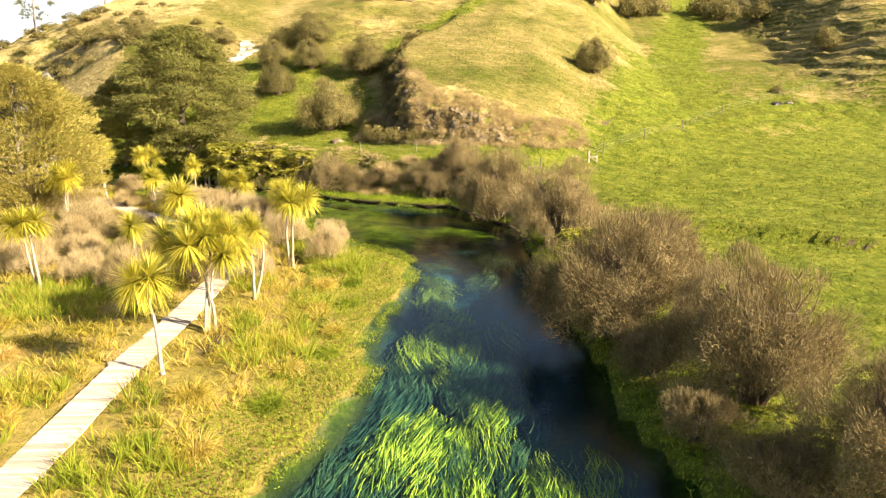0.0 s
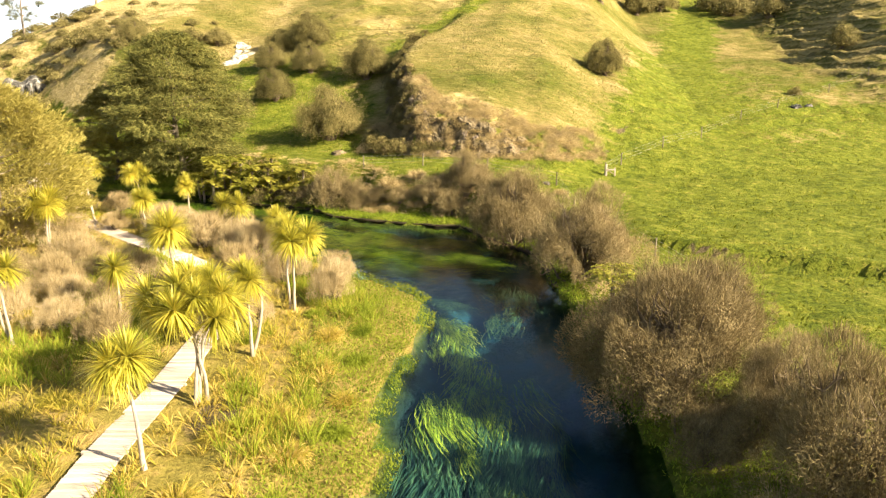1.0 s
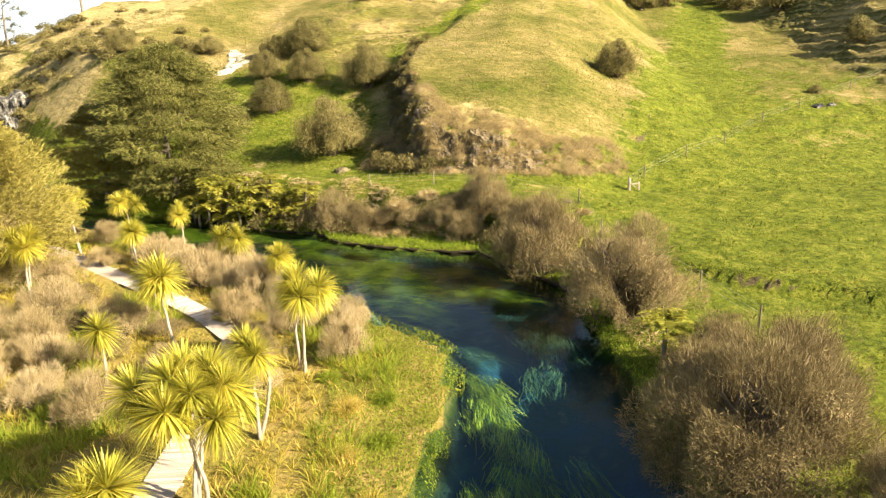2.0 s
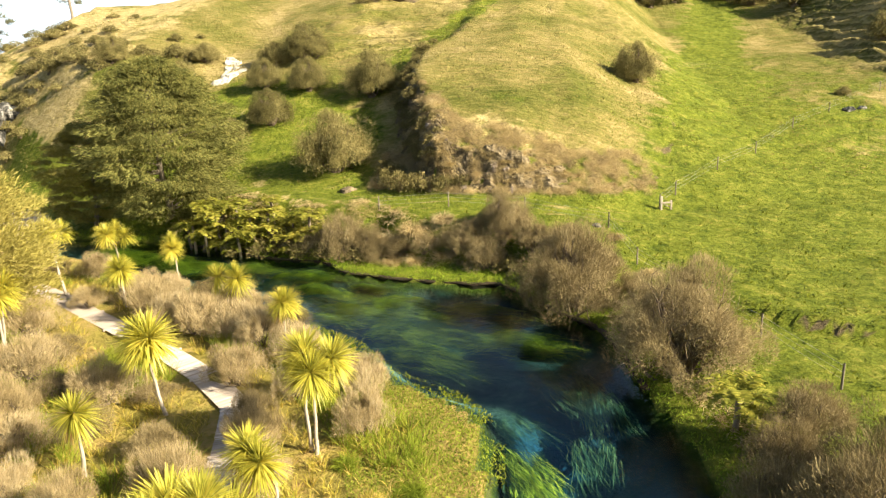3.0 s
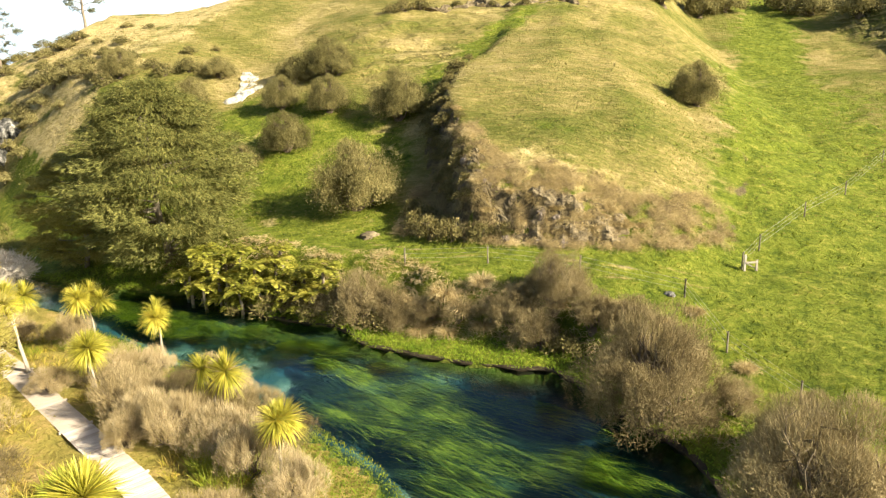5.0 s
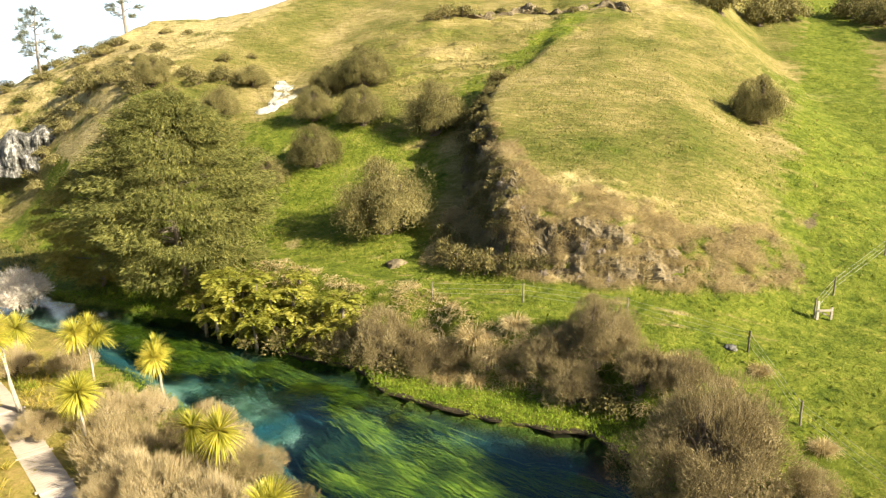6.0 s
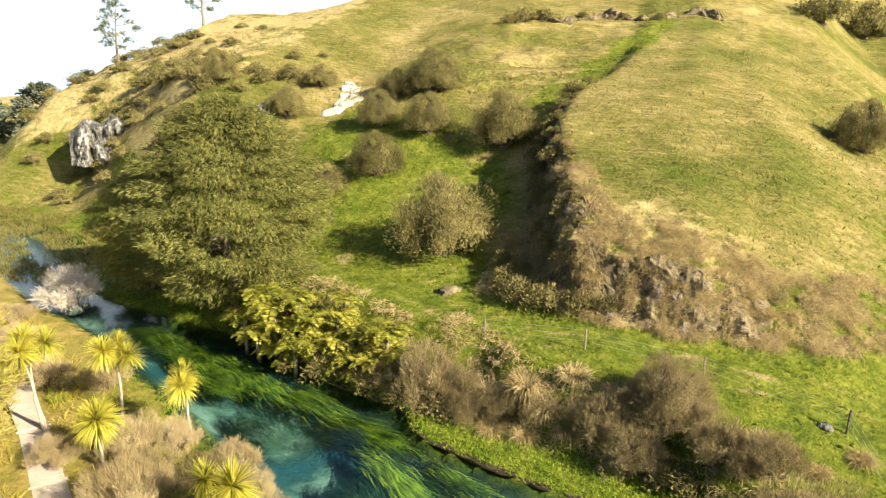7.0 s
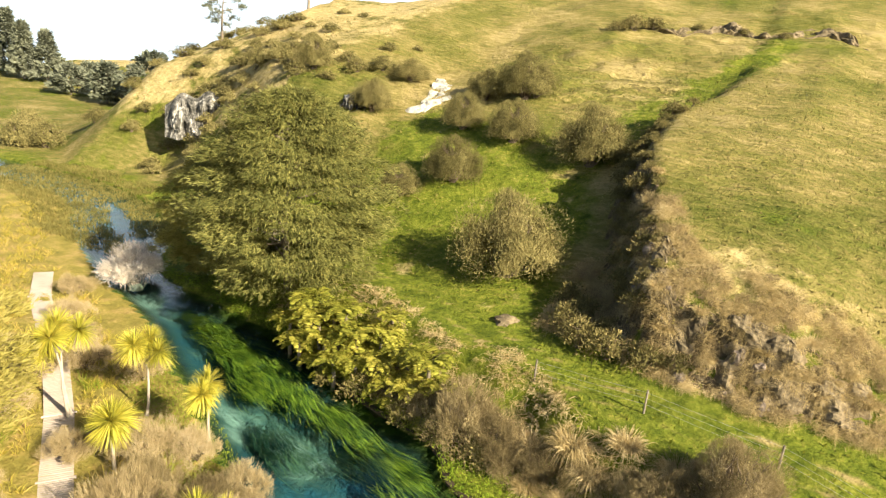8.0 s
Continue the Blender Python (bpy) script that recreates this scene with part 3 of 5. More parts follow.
def set_out(first, rows):
    """Stand a kind of thing at each (x, y, across, height) of rows; the first thing itself takes the first row."""
    poses = [stand(x, y, r, h, (x * 1.7 + y * 2.3) % 6.28) for x, y, r, h in rows]
    for m in poses[1:]:
        copy_thing(first, m)
    first.matrix_basis = poses[0]


BIG_BROWN = [bush_meshes("big brown bush", 20 + i, 1.0, 1.0, SCRUB, 22000, (0.015, 0.0055), 50, 34, 0.35, 46000, 0.45, None, (0.060, 0.0032), 0.50, 0.018, 0.32, -0.15) for i in range(2)]
SMALL_GREY = [bush_meshes("grey scrub", 40 + i, 1.0, 1.0, GREYSCRUB, 4200, (0.028, 0.009), 20, 14, 0.8, 11000, 0.35, None, (0.15, 0.0052), 0.40, 0.03, 0.36, -0.3) for i in range(2)]
SMALL_BROWN = [bush_meshes("brown scrub", 50 + i, 1.0, 1.0, SCRUB, 6000, (0.028, 0.010), 20, 14, 0.5, 12000, 0.42, None, (0.11, 0.0055), 0.44, 0.03, 0.38, -0.3) for i in range(1)]
ROUND_OLIVE = [bush_meshes("round hill bush", 60 + i, 1.0, 1.0, OLIVE, 2250, (0.062, 0.036), 24, 6, 0.2, 1250, 0.6, None, (0.075, 0.018), 0.50) for i in range(2)]

a = bush("riverside_bush", BIG_BROWN[0], "large twiggy brown bush leaning over the river bank", "bushes along the river bank")
set_out(a, [(7.7, 29.4, 4.2, 6.5), (13.0, 17.2, 2.9, 4.9), (1.6, 53.2, 3.9, 6.6), (9.9, 33.0, 3.0, 5.0)])
a = bush("riverside_bush", BIG_BROWN[1], "dense brown and purple bush with bare stems below", "bushes along the river bank")
set_out(a, [(10.9, 22.4, 3.1, 5.8), (5.8, 44.2, 3.7, 6.3), (-2.7, 62.9, 2.5, 4.1), (10.6, 26.2, 2.4, 4.2), (6.5, 49.0, 2.2, 3.6)])
a = bush("bank_shrub", SMALL_BROWN[0], "brown leafless shrub on the steep river bank", "shrubs on the far bank")
set_out(a, [(-15.0, 64.4, 2.4, 4.2), (-5.2, 62.4, 1.9, 2.6), (-17.6, 65.2, 1.6, 2.4), (-20.2, 66.4, 1.5, 2.2), (1.4, 60.0, 1.7, 2.2), (4.9, 52.8, 1.5, 2.0), (-3.8, 61.0, 1.8, 2.7), (-12.9, 64.0, 1.7, 3.0), (3.4, 57.0, 1.6, 2.2), (8.9, 38.0, 1.8, 2.6), (8.3, 25.0, 1.7, 2.3), (9.0, 20.6, 1.6, 2.2), (10.2, 17.4, 1.7, 2.2), (6.6, 34.0, 1.9, 2.6), (7.4, 36.2, 1.6, 2.4), (-0.6, 60.6, 1.8, 2.6), (-10.6, 63.4, 1.5, 1.9), (-8.5, 63.0, 1.3, 1.6), (-12.2, 63.3, 1.3, 1.8), (-6.4, 62.7, 1.4, 1.9)])

a = bush("hill_bush", bush_meshes("fine hill bush", 63, 1.0, 1.0, OLIVE, 20000, (0.022, 0.0105), 44, 16, 0.4, 20000, 0.45, None, (0.05, 0.005), 0.50, 0.034, 0.36, -0.25), "dense fine-leaved olive-brown bush on the grassy slope", "bushes on the hill")
set_out(a, [(-18.9, 78.8, 4.5, 7.0), (11.8, 100.6, 3.4, 5.5), (-18.3, 94.6, 4.0, 6.2), (-28.9, 89.6, 3.1, 4.8), (-26.2, 96.0, 3.1, 4.6), (-32.0, 97.6, 2.7, 4.2), (-28.8, 105.0, 4.0, 5.6), (-33.2, 104.9, 2.7, 3.8),
            (-32.7, 87.2, 2.3, 3.4), (-43.2, 98.6, 2.6, 4.0), (-43.8, 107.2, 3.0, 3.0), (-54.5, 103.5, 3.0, 4.2), (-44.4, 100.4, 2.4, 2.6)])
a = bush("hill_bush", ROUND_OLIVE[0], "round olive-brown bush on the grassy hillside", "bushes on the hill")
set_out(a, [(15, 149.5, 4.8, 5.5), (-61.2, 106, 2.8, 2.4), (-66, 107, 2.6, 3.0), (-100.7, 101, 3.4, 4.2), (-108, 103, 3.0, 4.0), (-96, 106, 2.2, 2.6), (52, 128.8, 3.0, 4.2), (42.1, 176, 5, 5.5), (49.6, 159, 4.4, 4.6), (38.2, 107.6, 1.2, 1.4)])
a = bush("hill_bush", ROUND_OLIVE[1], "dark round bush standing alone on dry grass", "bushes on the hill")
set_out(a, [(24.7, 168, 4.3, 7), (-47.5, 107, 2.0, 2.0), (-104, 99, 3.2, 4.6), (-90, 108, 1.8, 2.0), (-115, 108, 3.4, 4.4), (-83.5, 102, 1.6, 1.7), (45.5, 170, 5, 5.5), (57, 160, 4.5, 6), (64, 156, 4.5, 5.5), (30, 172, 4.6, 5.5)])

a = bush("slope_shrub", bush_meshes("slope scrub", 66, 1.0, 1.0, OLIVE, 480, (0.13, 0.07), 9, 4, 0.3, 420, 0.5, None, (0.2, 0.036), 0.42, 0.15), "low rough shrub on the steep hillside", "shrubs on the left slope", "shrub")
_r = np.random.default_rng(67)
set_out(a, [(x, y, r, 0.8 * r) for x, y, r in zip(_r.uniform(-84, -44, 34), _r.uniform(99, 116, 34), _r.uniform(0.8, 1.9, 34))] + [(x, y, r, 0.7 * r) for x, y, r in zip(_r.uniform(-92, -62, 26), _r.uniform(108, 128, 26), _r.uniform(0.8, 2.4, 26))] + [(-77.5, 106.5, 1.7, 1.6), (-75, 107.4, 1.9, 1.7), (-72.4, 107.6, 1.6, 1.5), (-79, 104.6, 1.4, 1.2), (-73.8, 106.2, 1.6, 1.3), (-71.4, 106.0, 1.7, 1.4), (-69.2, 105.2, 1.5, 1.3), (-67.6, 103.6, 1.4, 1.2), (-75.6, 104.4, 1.2, 1.0)])

BLUFF_SCRUB = bush_meshes("bluff scrub", 68, 1.0, 1.0, SHADE_BRUSH, 560, (0.12, 0.06), 10, 5, 0.2, 560, 0.5, None, (0.16, 0.026), 0.42)
a = bush("bluff_shrub", BLUFF_SCRUB, "olive shrub clinging to the bluff, coloured dark as in shade", "shrubs on the bluff", "shrub")
SPUR_SIDE = []
for k in range(26):
    y = 72.6 + 1.15 * k
    xs = np.linspace(-16, -6, 120)
    zs = land(xs, np.full(120, y))[0]
    x = xs[int(np.argmax(np.diff(zs)))]      # steepest place across the spur's side
    s = 0.95 + 0.45 * math.sin(k * 2.7) ** 2
    SPUR_SIDE.append((x - 0.1 + 0.6 * math.sin(k * 1.9), y, s, 1.1 * s))
    if k % 2:
        SPUR_SIDE.append((x + 0.9 + 0.3 * math.sin(k * 3.1), y + 0.5, 0.6 * s, 0.6 * s))
set_out(a, [(-11.6, 71.2, 1.5, 2.0), (-9.9, 70.6, 1.3, 1.9), (-8.0, 70.4, 1.3, 1.6), (-12.9, 73.2, 1.4, 1.8), (-6.2, 70.4, 1.0, 1.3), (-13.6, 76.2, 1.2, 1.6), (-10.6, 72.8, 1.1, 1.3), (-12.2, 74.8, 1.2, 1.5), (-24.6, 131.0, 2.2, 2.2), (-22.6, 132.8, 2.0, 1.8), (-26.4, 129.6, 1.8, 1.6), (-12.0, 136.4, 1.3, 1.1), (-7.0, 134.6, 1.2, 1.0), (-17.4, 135.8, 1.2, 1.0)] + SPUR_SIDE)
a = bush("bank_shrub", BLUFF_SCRUB, "green and brown shrub hanging over the undercut bank", "shrubs on the far bank", "shrub")
set_out(a, [(-16.2, 64.0, 1.6, 1.7), (-18.8, 64.9, 1.5, 1.6), (-21.6, 65.8, 1.5, 1.6), (-13.8, 63.4, 1.3, 1.4), (-24.6, 66.4, 1.3, 1.3), (-2.2, 60.2, 1.4, 1.5), (0.8, 57.8, 1.4, 1.6), (-29.6, 70.4, 1.7, 1.9), (-26.6, 70.6, 1.5, 1.6)])


# ---- cabbage trees ----
def leaf_head(seed, n=400, length=1.12):
    """A ball of sword leaves; the lower ones hang."""
    rng = np.random.default_rng(seed)
    d = sphere_dirs(rng, n, -0.75)
    low = np.clip(-d[:, 2] + 0.35, 0, 1)
    L = length * rng.uniform(0.75, 1.1, n)
    v, f = ribbons(d * 0.05, d, L, 0.06 * rng.uniform(0.8, 1.2, n), 0.12 + 0.35 * low * rng.uniform(0.4, 1, n), rng, 4,
                   unit(np.cross(d, np.array([0.02, 0.01, 1.0]))))
    return fast_mesh("sword leaves", v, f, CABBAGE)


def skirt(seed, length):
    rng = np.random.default_rng(seed)
    n = 60
    a = rng.uniform(0, 6.28, n)
    d = unit(np.stack([np.cos(a) * 0.45, np.sin(a) * 0.45, -np.ones(n) * rng.uniform(0.7, 1.3, n)], 1))
    v, f = ribbons(np.stack([np.cos(a) * 0.1, np.sin(a) * 0.1, rng.uniform(-0.5 * length, 0, n)], 1), d, length * rng.uniform(0.5, 1, n), 0.07, 0.1, rng, 2)
    return fast_mesh("dead leaves", v, f, DEADLEAF)


HEADS = [leaf_head(70 + i) for i in range(4)]
SKIRTS = [skirt(80 + i, 0.9) for i in range(2)]


def cabbage_tree(x, y, h, heads, spread, size, trunks=1, dead=False, lean=(0.0, 0.0), seed=0, label="cabbage tree with a pale trunk and round yellow-green leaf heads"):
    """heads: leaf heads; spread: how far they stand apart; size: radius of a head; h: height of the topmost head's middle."""
    rng = np.random.default_rng(900 + seed)
    ob = thing("cabbage_tree", stand(x, y), label, "tree", "cabbage trees in the marsh")
    fork = np.array([lean[0] * 0.75, lean[1] * 0.75, max(h - spread * 1.3, h * 0.55)])
    feet = [np.array([0.0, 0, 0])] + [np.array([0.28 * math.cos(2.3 * k), 0.28 * math.sin(2.3 * k), 0]) for k in range(1, trunks)]
    for k, ft in enumerate(feet):
        top = fork + np.array([*(rng.normal(0, 0.25, 2)), 0]) * (k > 0)
        way = bend(ft - [0, 0, 0.15], top, 0.07, rng, 7)
        part("trunk", fast_mesh("trunk", *tube(way, np.linspace(0.085, 0.06, 7) * (1.25 - 0.45 * np.linspace(0, 1, 7) ** 0.3), 8), PALE_BARK), ob)
    for i in range(heads):
        a = i * 2.4 + seed
        rr = spread * (0 if heads == 1 else math.sqrt((i + 0.4) / heads))
        c = np.array([lean[0] + rr * math.cos(a), lean[1] + rr * math.sin(a), h - spread * 0.9 * (rr / max(spread, 0.01)) ** 1.5 * rng.uniform(0.4, 1.3)])
        limb = fast_mesh("limb", *tube(bend(fork, c, 0.08, rng, 5), np.linspace(0.06, 0.045, 5), 6), PALE_BARK)
        br = part("branch", limb, ob)
        hd = part("leaf_head", HEADS[(i + seed) % 4], br)
        s = size * rng.uniform(0.85, 1.12)
        hd.matrix_basis = Matrix.LocRotScale(Vector(c), Euler((rng.normal(0, 0.15), rng.normal(0, 0.15), rng.uniform(0, 6))), (s, s, s))
        if dead:
            sk = part("dead_leaf_skirt", SKIRTS[i % 2], br, "hanging brown dead leaves")
            sk.matrix_basis = Matrix.Translation(Vector(c))
    return ob


cabbage_tree(-8.9, 22.6, 3.6, 2, 0.4, 0.92, 1, False, (-0.5, 0.3), 1, "cabbage tree with a thin leaning trunk and one broad head")
cabbage_tree(-9.4, 27.2, 4.7, 13, 1.6, 0.88, 4, False, (0.0, 0.2), 2, "large cabbage tree with several pale trunks and many heads")
cabbage_tree(-9.0, 31.4, 3.9, 2, 0.5, 0.85, 2, True, (0, 0), 3, "cabbage tree with a skirt of dead brown leaves")
cabbage_tree(-9.1, 37.0, 4.4, 4, 1.1, 0.95, 2, False, (0.2, 0), 4)
cabbage_tree(-20.1, 31.4, 3.7, 3, 0.7, 1.0, 2, False, (-0.3, 0), 5)
cabbage_tree(-17.3, 35.2, 2.6, 1, 0.1, 1.0, 1, True, (0, 0), 6, "short cabbage tree with a skirt of dead leaves")
cabbage_tree(-28.7, 45.8, 4.0, 3, 0.9, 1.1, 2, False, (0.2, 0), 7)
cabbage_tree(-29.0, 57.4, 4.2, 4, 0.9, 0.8, 1, False, (0.1, 0), 8, "slim cabbage tree with heads one above another")
cabbage_tree(-31.4, 55.0, 4.8, 4, 1.1, 0.9, 2, False, (-0.4, 0), 9)
cabbage_tree(-18.4, 51.0, 3.2, 2, 0.9, 1.0, 2, False, (0, 0), 10)
cabbage_tree(-13.5, 46.6, 2.9, 2, 0.3, 0.85, 1, True, (0, 0), 11, "slim cabbage tree with a dead leaf skirt among scrub")
cabbage_tree(-26.3, 53.4, 2.6, 2, 0.3, 0.9, 2, False, (-0.1, 0), 12)
cabbage_tree(-16.6, 39.9, 3.6, 2, 0.35, 1.2, 1, False, (-0.6, 0.2), 13, "cabbage tree with a thin leaning trunk beside the boardwalk")
cabbage_tree(-32.0, 51.0, 3.0, 3, 0.6, 0.8, 1, False, (0, 0), 14)
cabbage_tree(-24.6, 57.0, 3.6, 2, 0.5, 0.8, 1, False, (0.1, 0), 15)


# ---- trees ----
def crown_tree(name, seed, h, r, base, lobes, sprays, spray, leaf_mat, label, x, y, droop=0.15, cone=0.0, category="tree", group="", bark=None, thick=0.024, flat=0.42):
    """A tree with a crown of many drooping sprays in uneven tiers; base: height of the lowest sprays."""
    rng = np.random.default_rng(seed)
    ob = thing(name, stand(x, y), label, category, group)
    top = np.array([rng.normal(0, 0.03) * h, 0, h * 0.93])
    axis = bend((0, 0, -0.3), top, 0.015 * h, rng, 9)
    part("trunk", fast_mesh("trunk", *tube(axis, np.linspace(thick * h, 0.004 * h, 9), 8), bark or BARK), ob)
    zc = base + (h - base) * ((np.arange(lobes) + 0.5) / lobes) ** 0.9
    u = (zc - base) / (h - base)
    width = np.sin(np.clip(u * 0.86 + 0.14, 0, 1) * math.pi) ** 0.6 * (1 - cone) + cone * (1 - u) * 1.05
    a = np.arange(lobes) * 2.399 + rng.normal(0, 0.3, lobes)
    off = r * width * rng.uniform(0.5, 0.98, lobes)
    lc = np.stack([off * np.cos(a), off * np.sin(a), zc], 1)
    limbs = []
    for c in lc[:: max(1, lobes // 34)]:
        k = np.array([np.interp(max(c[2] - 0.25 * np.hypot(c[0], c[1]), base * 0.4), axis[:, 2], axis[:, j]) for j in range(3)])
        limbs.append(tube(bend(k, c, 0.02 * h, rng, 5), np.linspace(0.0075 * h, 0.002 * h, 5), 5))
    part("branchwork", fast_mesh("limbs", *join(limbs), bark or BARK), ob)
    i = rng.integers(0, lobes, sprays)
    lr = r * (0.15 + 0.11 * width[i]) * rng.uniform(0.7, 1.4, lobes)[i]
    d = sphere_dirs(rng, sprays, -0.6)
    p = lc[i] + d * lr[:, None] * [1, 1, flat] * rng.uniform(0.55, 1.05, (sprays, 1))
    out = unit(np.stack([p[:, 0], p[:, 1], np.zeros(sprays)], 1) + rng.normal(0, 0.3, (sprays, 3)))
    face = unit(p - lc[i] + [0, 0, 0.35 * r]) + unit(p - [0, 0, base + 0.45 * (h - base)])
    bits = []
    for j in range(3):
        along = unit(out + rng.normal(0, 0.45, (sprays, 3)) + [0, 0, 0.25 - droop])
        bits.append(cards(p, along, spray[0] * rng.uniform(0.6, 1.3, sprays), spray[1] * rng.uniform(0.7, 1.3, sprays), rng, face))
    part("crown", fast_mesh("crown", *join(bits), leaf_mat), ob)
    return ob


crown_tree("totara_tree", 101, 13.6, 6.6, 0.4, 300, 62000, (0.40, 0.045), TOTARA, "big dark green tree with dense drooping sprays by the river", -33.0, 73.0, 0.5, 0.04, flat=0.30)
crown_tree("totara_tree", 102, 9.5, 4.4, 0.6, 90, 18000, (0.38, 0.05), WILLOW, "smaller yellow-green tree beside the big one", -41.5, 74.5, 0.6, 0.1, flat=0.28)
crown_tree("leafy_tree", 103, 10.8, 5.7, 0.5, 190, 34000, (0.36, 0.042), WILLOW, "yellow-green feathery tree at the edge of the marsh", -33.2, 47.6, -0.25)


# ---- boardwalk ----
def timber_material():
    k = Nodes("weathered boards")
    f = k.math("ADD", k.math("MULTIPLY", k.noise(1.2, 4), 0.35), k.math("MULTIPLY", k.noise(22, 5), 0.25))
    f = k.math("ADD", f, k.math("MULTIPLY", k.n("ShaderNodeObjectInfo").outputs["Random"], 0.4))
    k.bump(k.noise(30, 4), 0.3, 0.01)
    return k.done(k.ramp(f, [(0.2, (0.27, 0.215, 0.17)), (0.8, (0.60, 0.52, 0.45))]), 0.85, 0.2)


TIMBER = timber_material()
WALK_LINE = [(-8.9, 6.0), (-9.5, 16.1), (-10.7, 23.4), (-11.2, 28.2), (-12.5, 36.7), (-13.7, 40.5), (-16.5, 43.4), (-19.7, 46.0), (-24.7, 49.6), (-27.5, 51.6), (-32.0, 54.9), (-37.0, 58.2), (-46.8, 63.9), (-51.0, 67.0)]
DECK = 0.55


def box_mesh(name, sx, sy, sz, bevel, material):
    bm = bmesh.new()
    bmesh.ops.create_cube(bm, size=1.0, matrix=Matrix.Diagonal((sx, sy, sz, 1)))
    if bevel:
        bmesh.ops.bevel(bm, geom=bm.edges[:], offset=bevel, segments=1, affect="EDGES")
    me = bpy.data.meshes.new(name)
    bm.to_mesh(me)
    bm.free()
    me.materials.append(material)
    return me


def boardwalk():
    ob = thing("boardwalk", Matrix(), "weathered grey plank boardwalk winding through the marsh", "boardwalk")
    plank = box_mesh("plank", 1.30, 0.126, 0.045, 0.006, TIMBER)
    rng = np.random.default_rng(5)
    far, post = [], box_mesh("post", 0.1, 0.1, 0.7, 0, TIMBER)
    count = 0
    for (ax, ay), (bx, by) in zip(WALK_LINE[:-1], WALK_LINE[1:]):
        length = math.hypot(bx - ax, by - ay)
        turn = math.atan2(by - ay, bx - ax) - math.pi / 2
        for side in (-0.52, 0.52):
            cx, cy = (ax + bx) / 2 + side * math.cos(turn), (ay + by) / 2 + side * math.sin(turn)
            o = part("bearer", box_mesh("bearer", 0.07, length, 0.15, 0, TIMBER), ob)
            o.matrix_basis = Matrix.Translation((cx, cy, DECK - 0.125)) @ Matrix.Rotation(turn, 4, "Z")
        for k in range(int(length / 2.4) + 1):
            for side in (-0.52, 0.52):
                s = (k + 0.3) * 2.4 / length
                if s < 1:
                    o = part("post", post, ob)
                    o.matrix_basis = Matrix.Translation((ax + (bx - ax) * s + side * math.cos(turn), ay + (by - ay) * s + side * math.sin(turn), DECK - 0.42))
        o = part("cross_beam", box_mesh("cross beam", 1.5, 0.11, 0.10, 0.008, TIMBER), ob)
        o.matrix_basis = Matrix.Translation((ax, ay, DECK - 0.02)) @ Matrix.Rotation(turn, 4, "Z")
        n = int(length / 0.15)
        for k in range(n):
            s = (k + 0.5) / n
            x, y = ax + (bx - ax) * s, ay + (by - ay) * s
            m = Matrix.Translation((x + rng.normal(0, 0.008), y, DECK - 0.022 + rng.normal(0, 0.003))) @ Matrix.Rotation(turn + rng.normal(0, 0.006), 4, "Z")
            if 13 < y < 49.5 and count < 300:
                count += 1
                part("plank", plank, ob).matrix_basis = m
            else:
                far.append(m)
    vs = np.array([v.co[:] for v in plank.vertices])
    fs = [tuple(p.vertices) for p in plank.polygons]
    allv, allf = [], []
    for m in far:
        o = len(allv)
        allv += [tuple(m @ Vector(v)) for v in vs]
        allf += [tuple(i + o for i in f) for f in fs]
    rest = mesh_object("deck", allv, allf, TIMBER, ob, "farther boards of the same deck")
    rest["kind"] = "stuff"


boardwalk()
WALK_PTS = np.array(WALK_LINE)


# ---- marsh plants ----
def scatter(rng, n, x0, x1, y0, y1):
    return rng.uniform(x0, x1, n), rng.uniform(y0, y1, n)


def marsh_grass():
    rng = np.random.default_rng(7)
    x, y = scatter(rng, 27000, -72, 0, 10, 82)
    z, shore, west, d = land(x, y)
    walk_d = line_distance(WALK_PTS, x, y)
    near = np.maximum(np.exp(-np.maximum(np.hypot(x + 6, y - 24) - 12, 0) / 26), 0.85 * np.exp(-np.maximum(np.hypot(x + 44, y - 62) - 10, 0) / 18))
    keep = west & (walk_d > 1.0) & (rng.uniform(0, 1, len(x)) < near) & (shore > 2.6 + 0.8 * wave(x, y, 0.6))
    keep &= (wave(x, y, 0.9) + rng.normal(0, 0.5, len(x)) > -0.5)
    x, y, z, shore = x[keep], y[keep], z[keep], shore[keep]
    per = 9
    n = len(x) * per
    cx, cy, cz = np.repeat(x, per), np.repeat(y, per), np.repeat(z, per)
    size = np.repeat(rng.uniform(0.45, 1.0, len(x)) * (0.75 + 0.3 * wave(x, y, 0.5)), per)
    a = rng.uniform(0, 6.28, n)
    out = np.stack([np.cos(a), np.sin(a), np.zeros(n)], 1)
    lean = rng.uniform(0.15, 0.9, n)[:, None]
    root = np.stack([cx, cy, cz], 1) + out * rng.uniform(0, 0.18, (n, 1))
    v, f = ribbons(root, unit(out * lean + [0, 0, 1.0]), size * rng.uniform(0.85, 1.45, n), 0.034, 0.35, rng, 2)
    ob = new("marsh_grass", fast_mesh("marsh grass", v, f, TUSSOCK))
    tagged(ob, "golden and green tussock grass covering the marsh", "grass", kind="stuff")
    return len(f)


LEDGE = leafy("bright ledge grass", [(0.25, (0.085, 0.15, 0.010)), (0.5, (0.17, 0.25, 0.018)), (0.75, (0.30, 0.36, 0.035))], 0.6, 0.45)


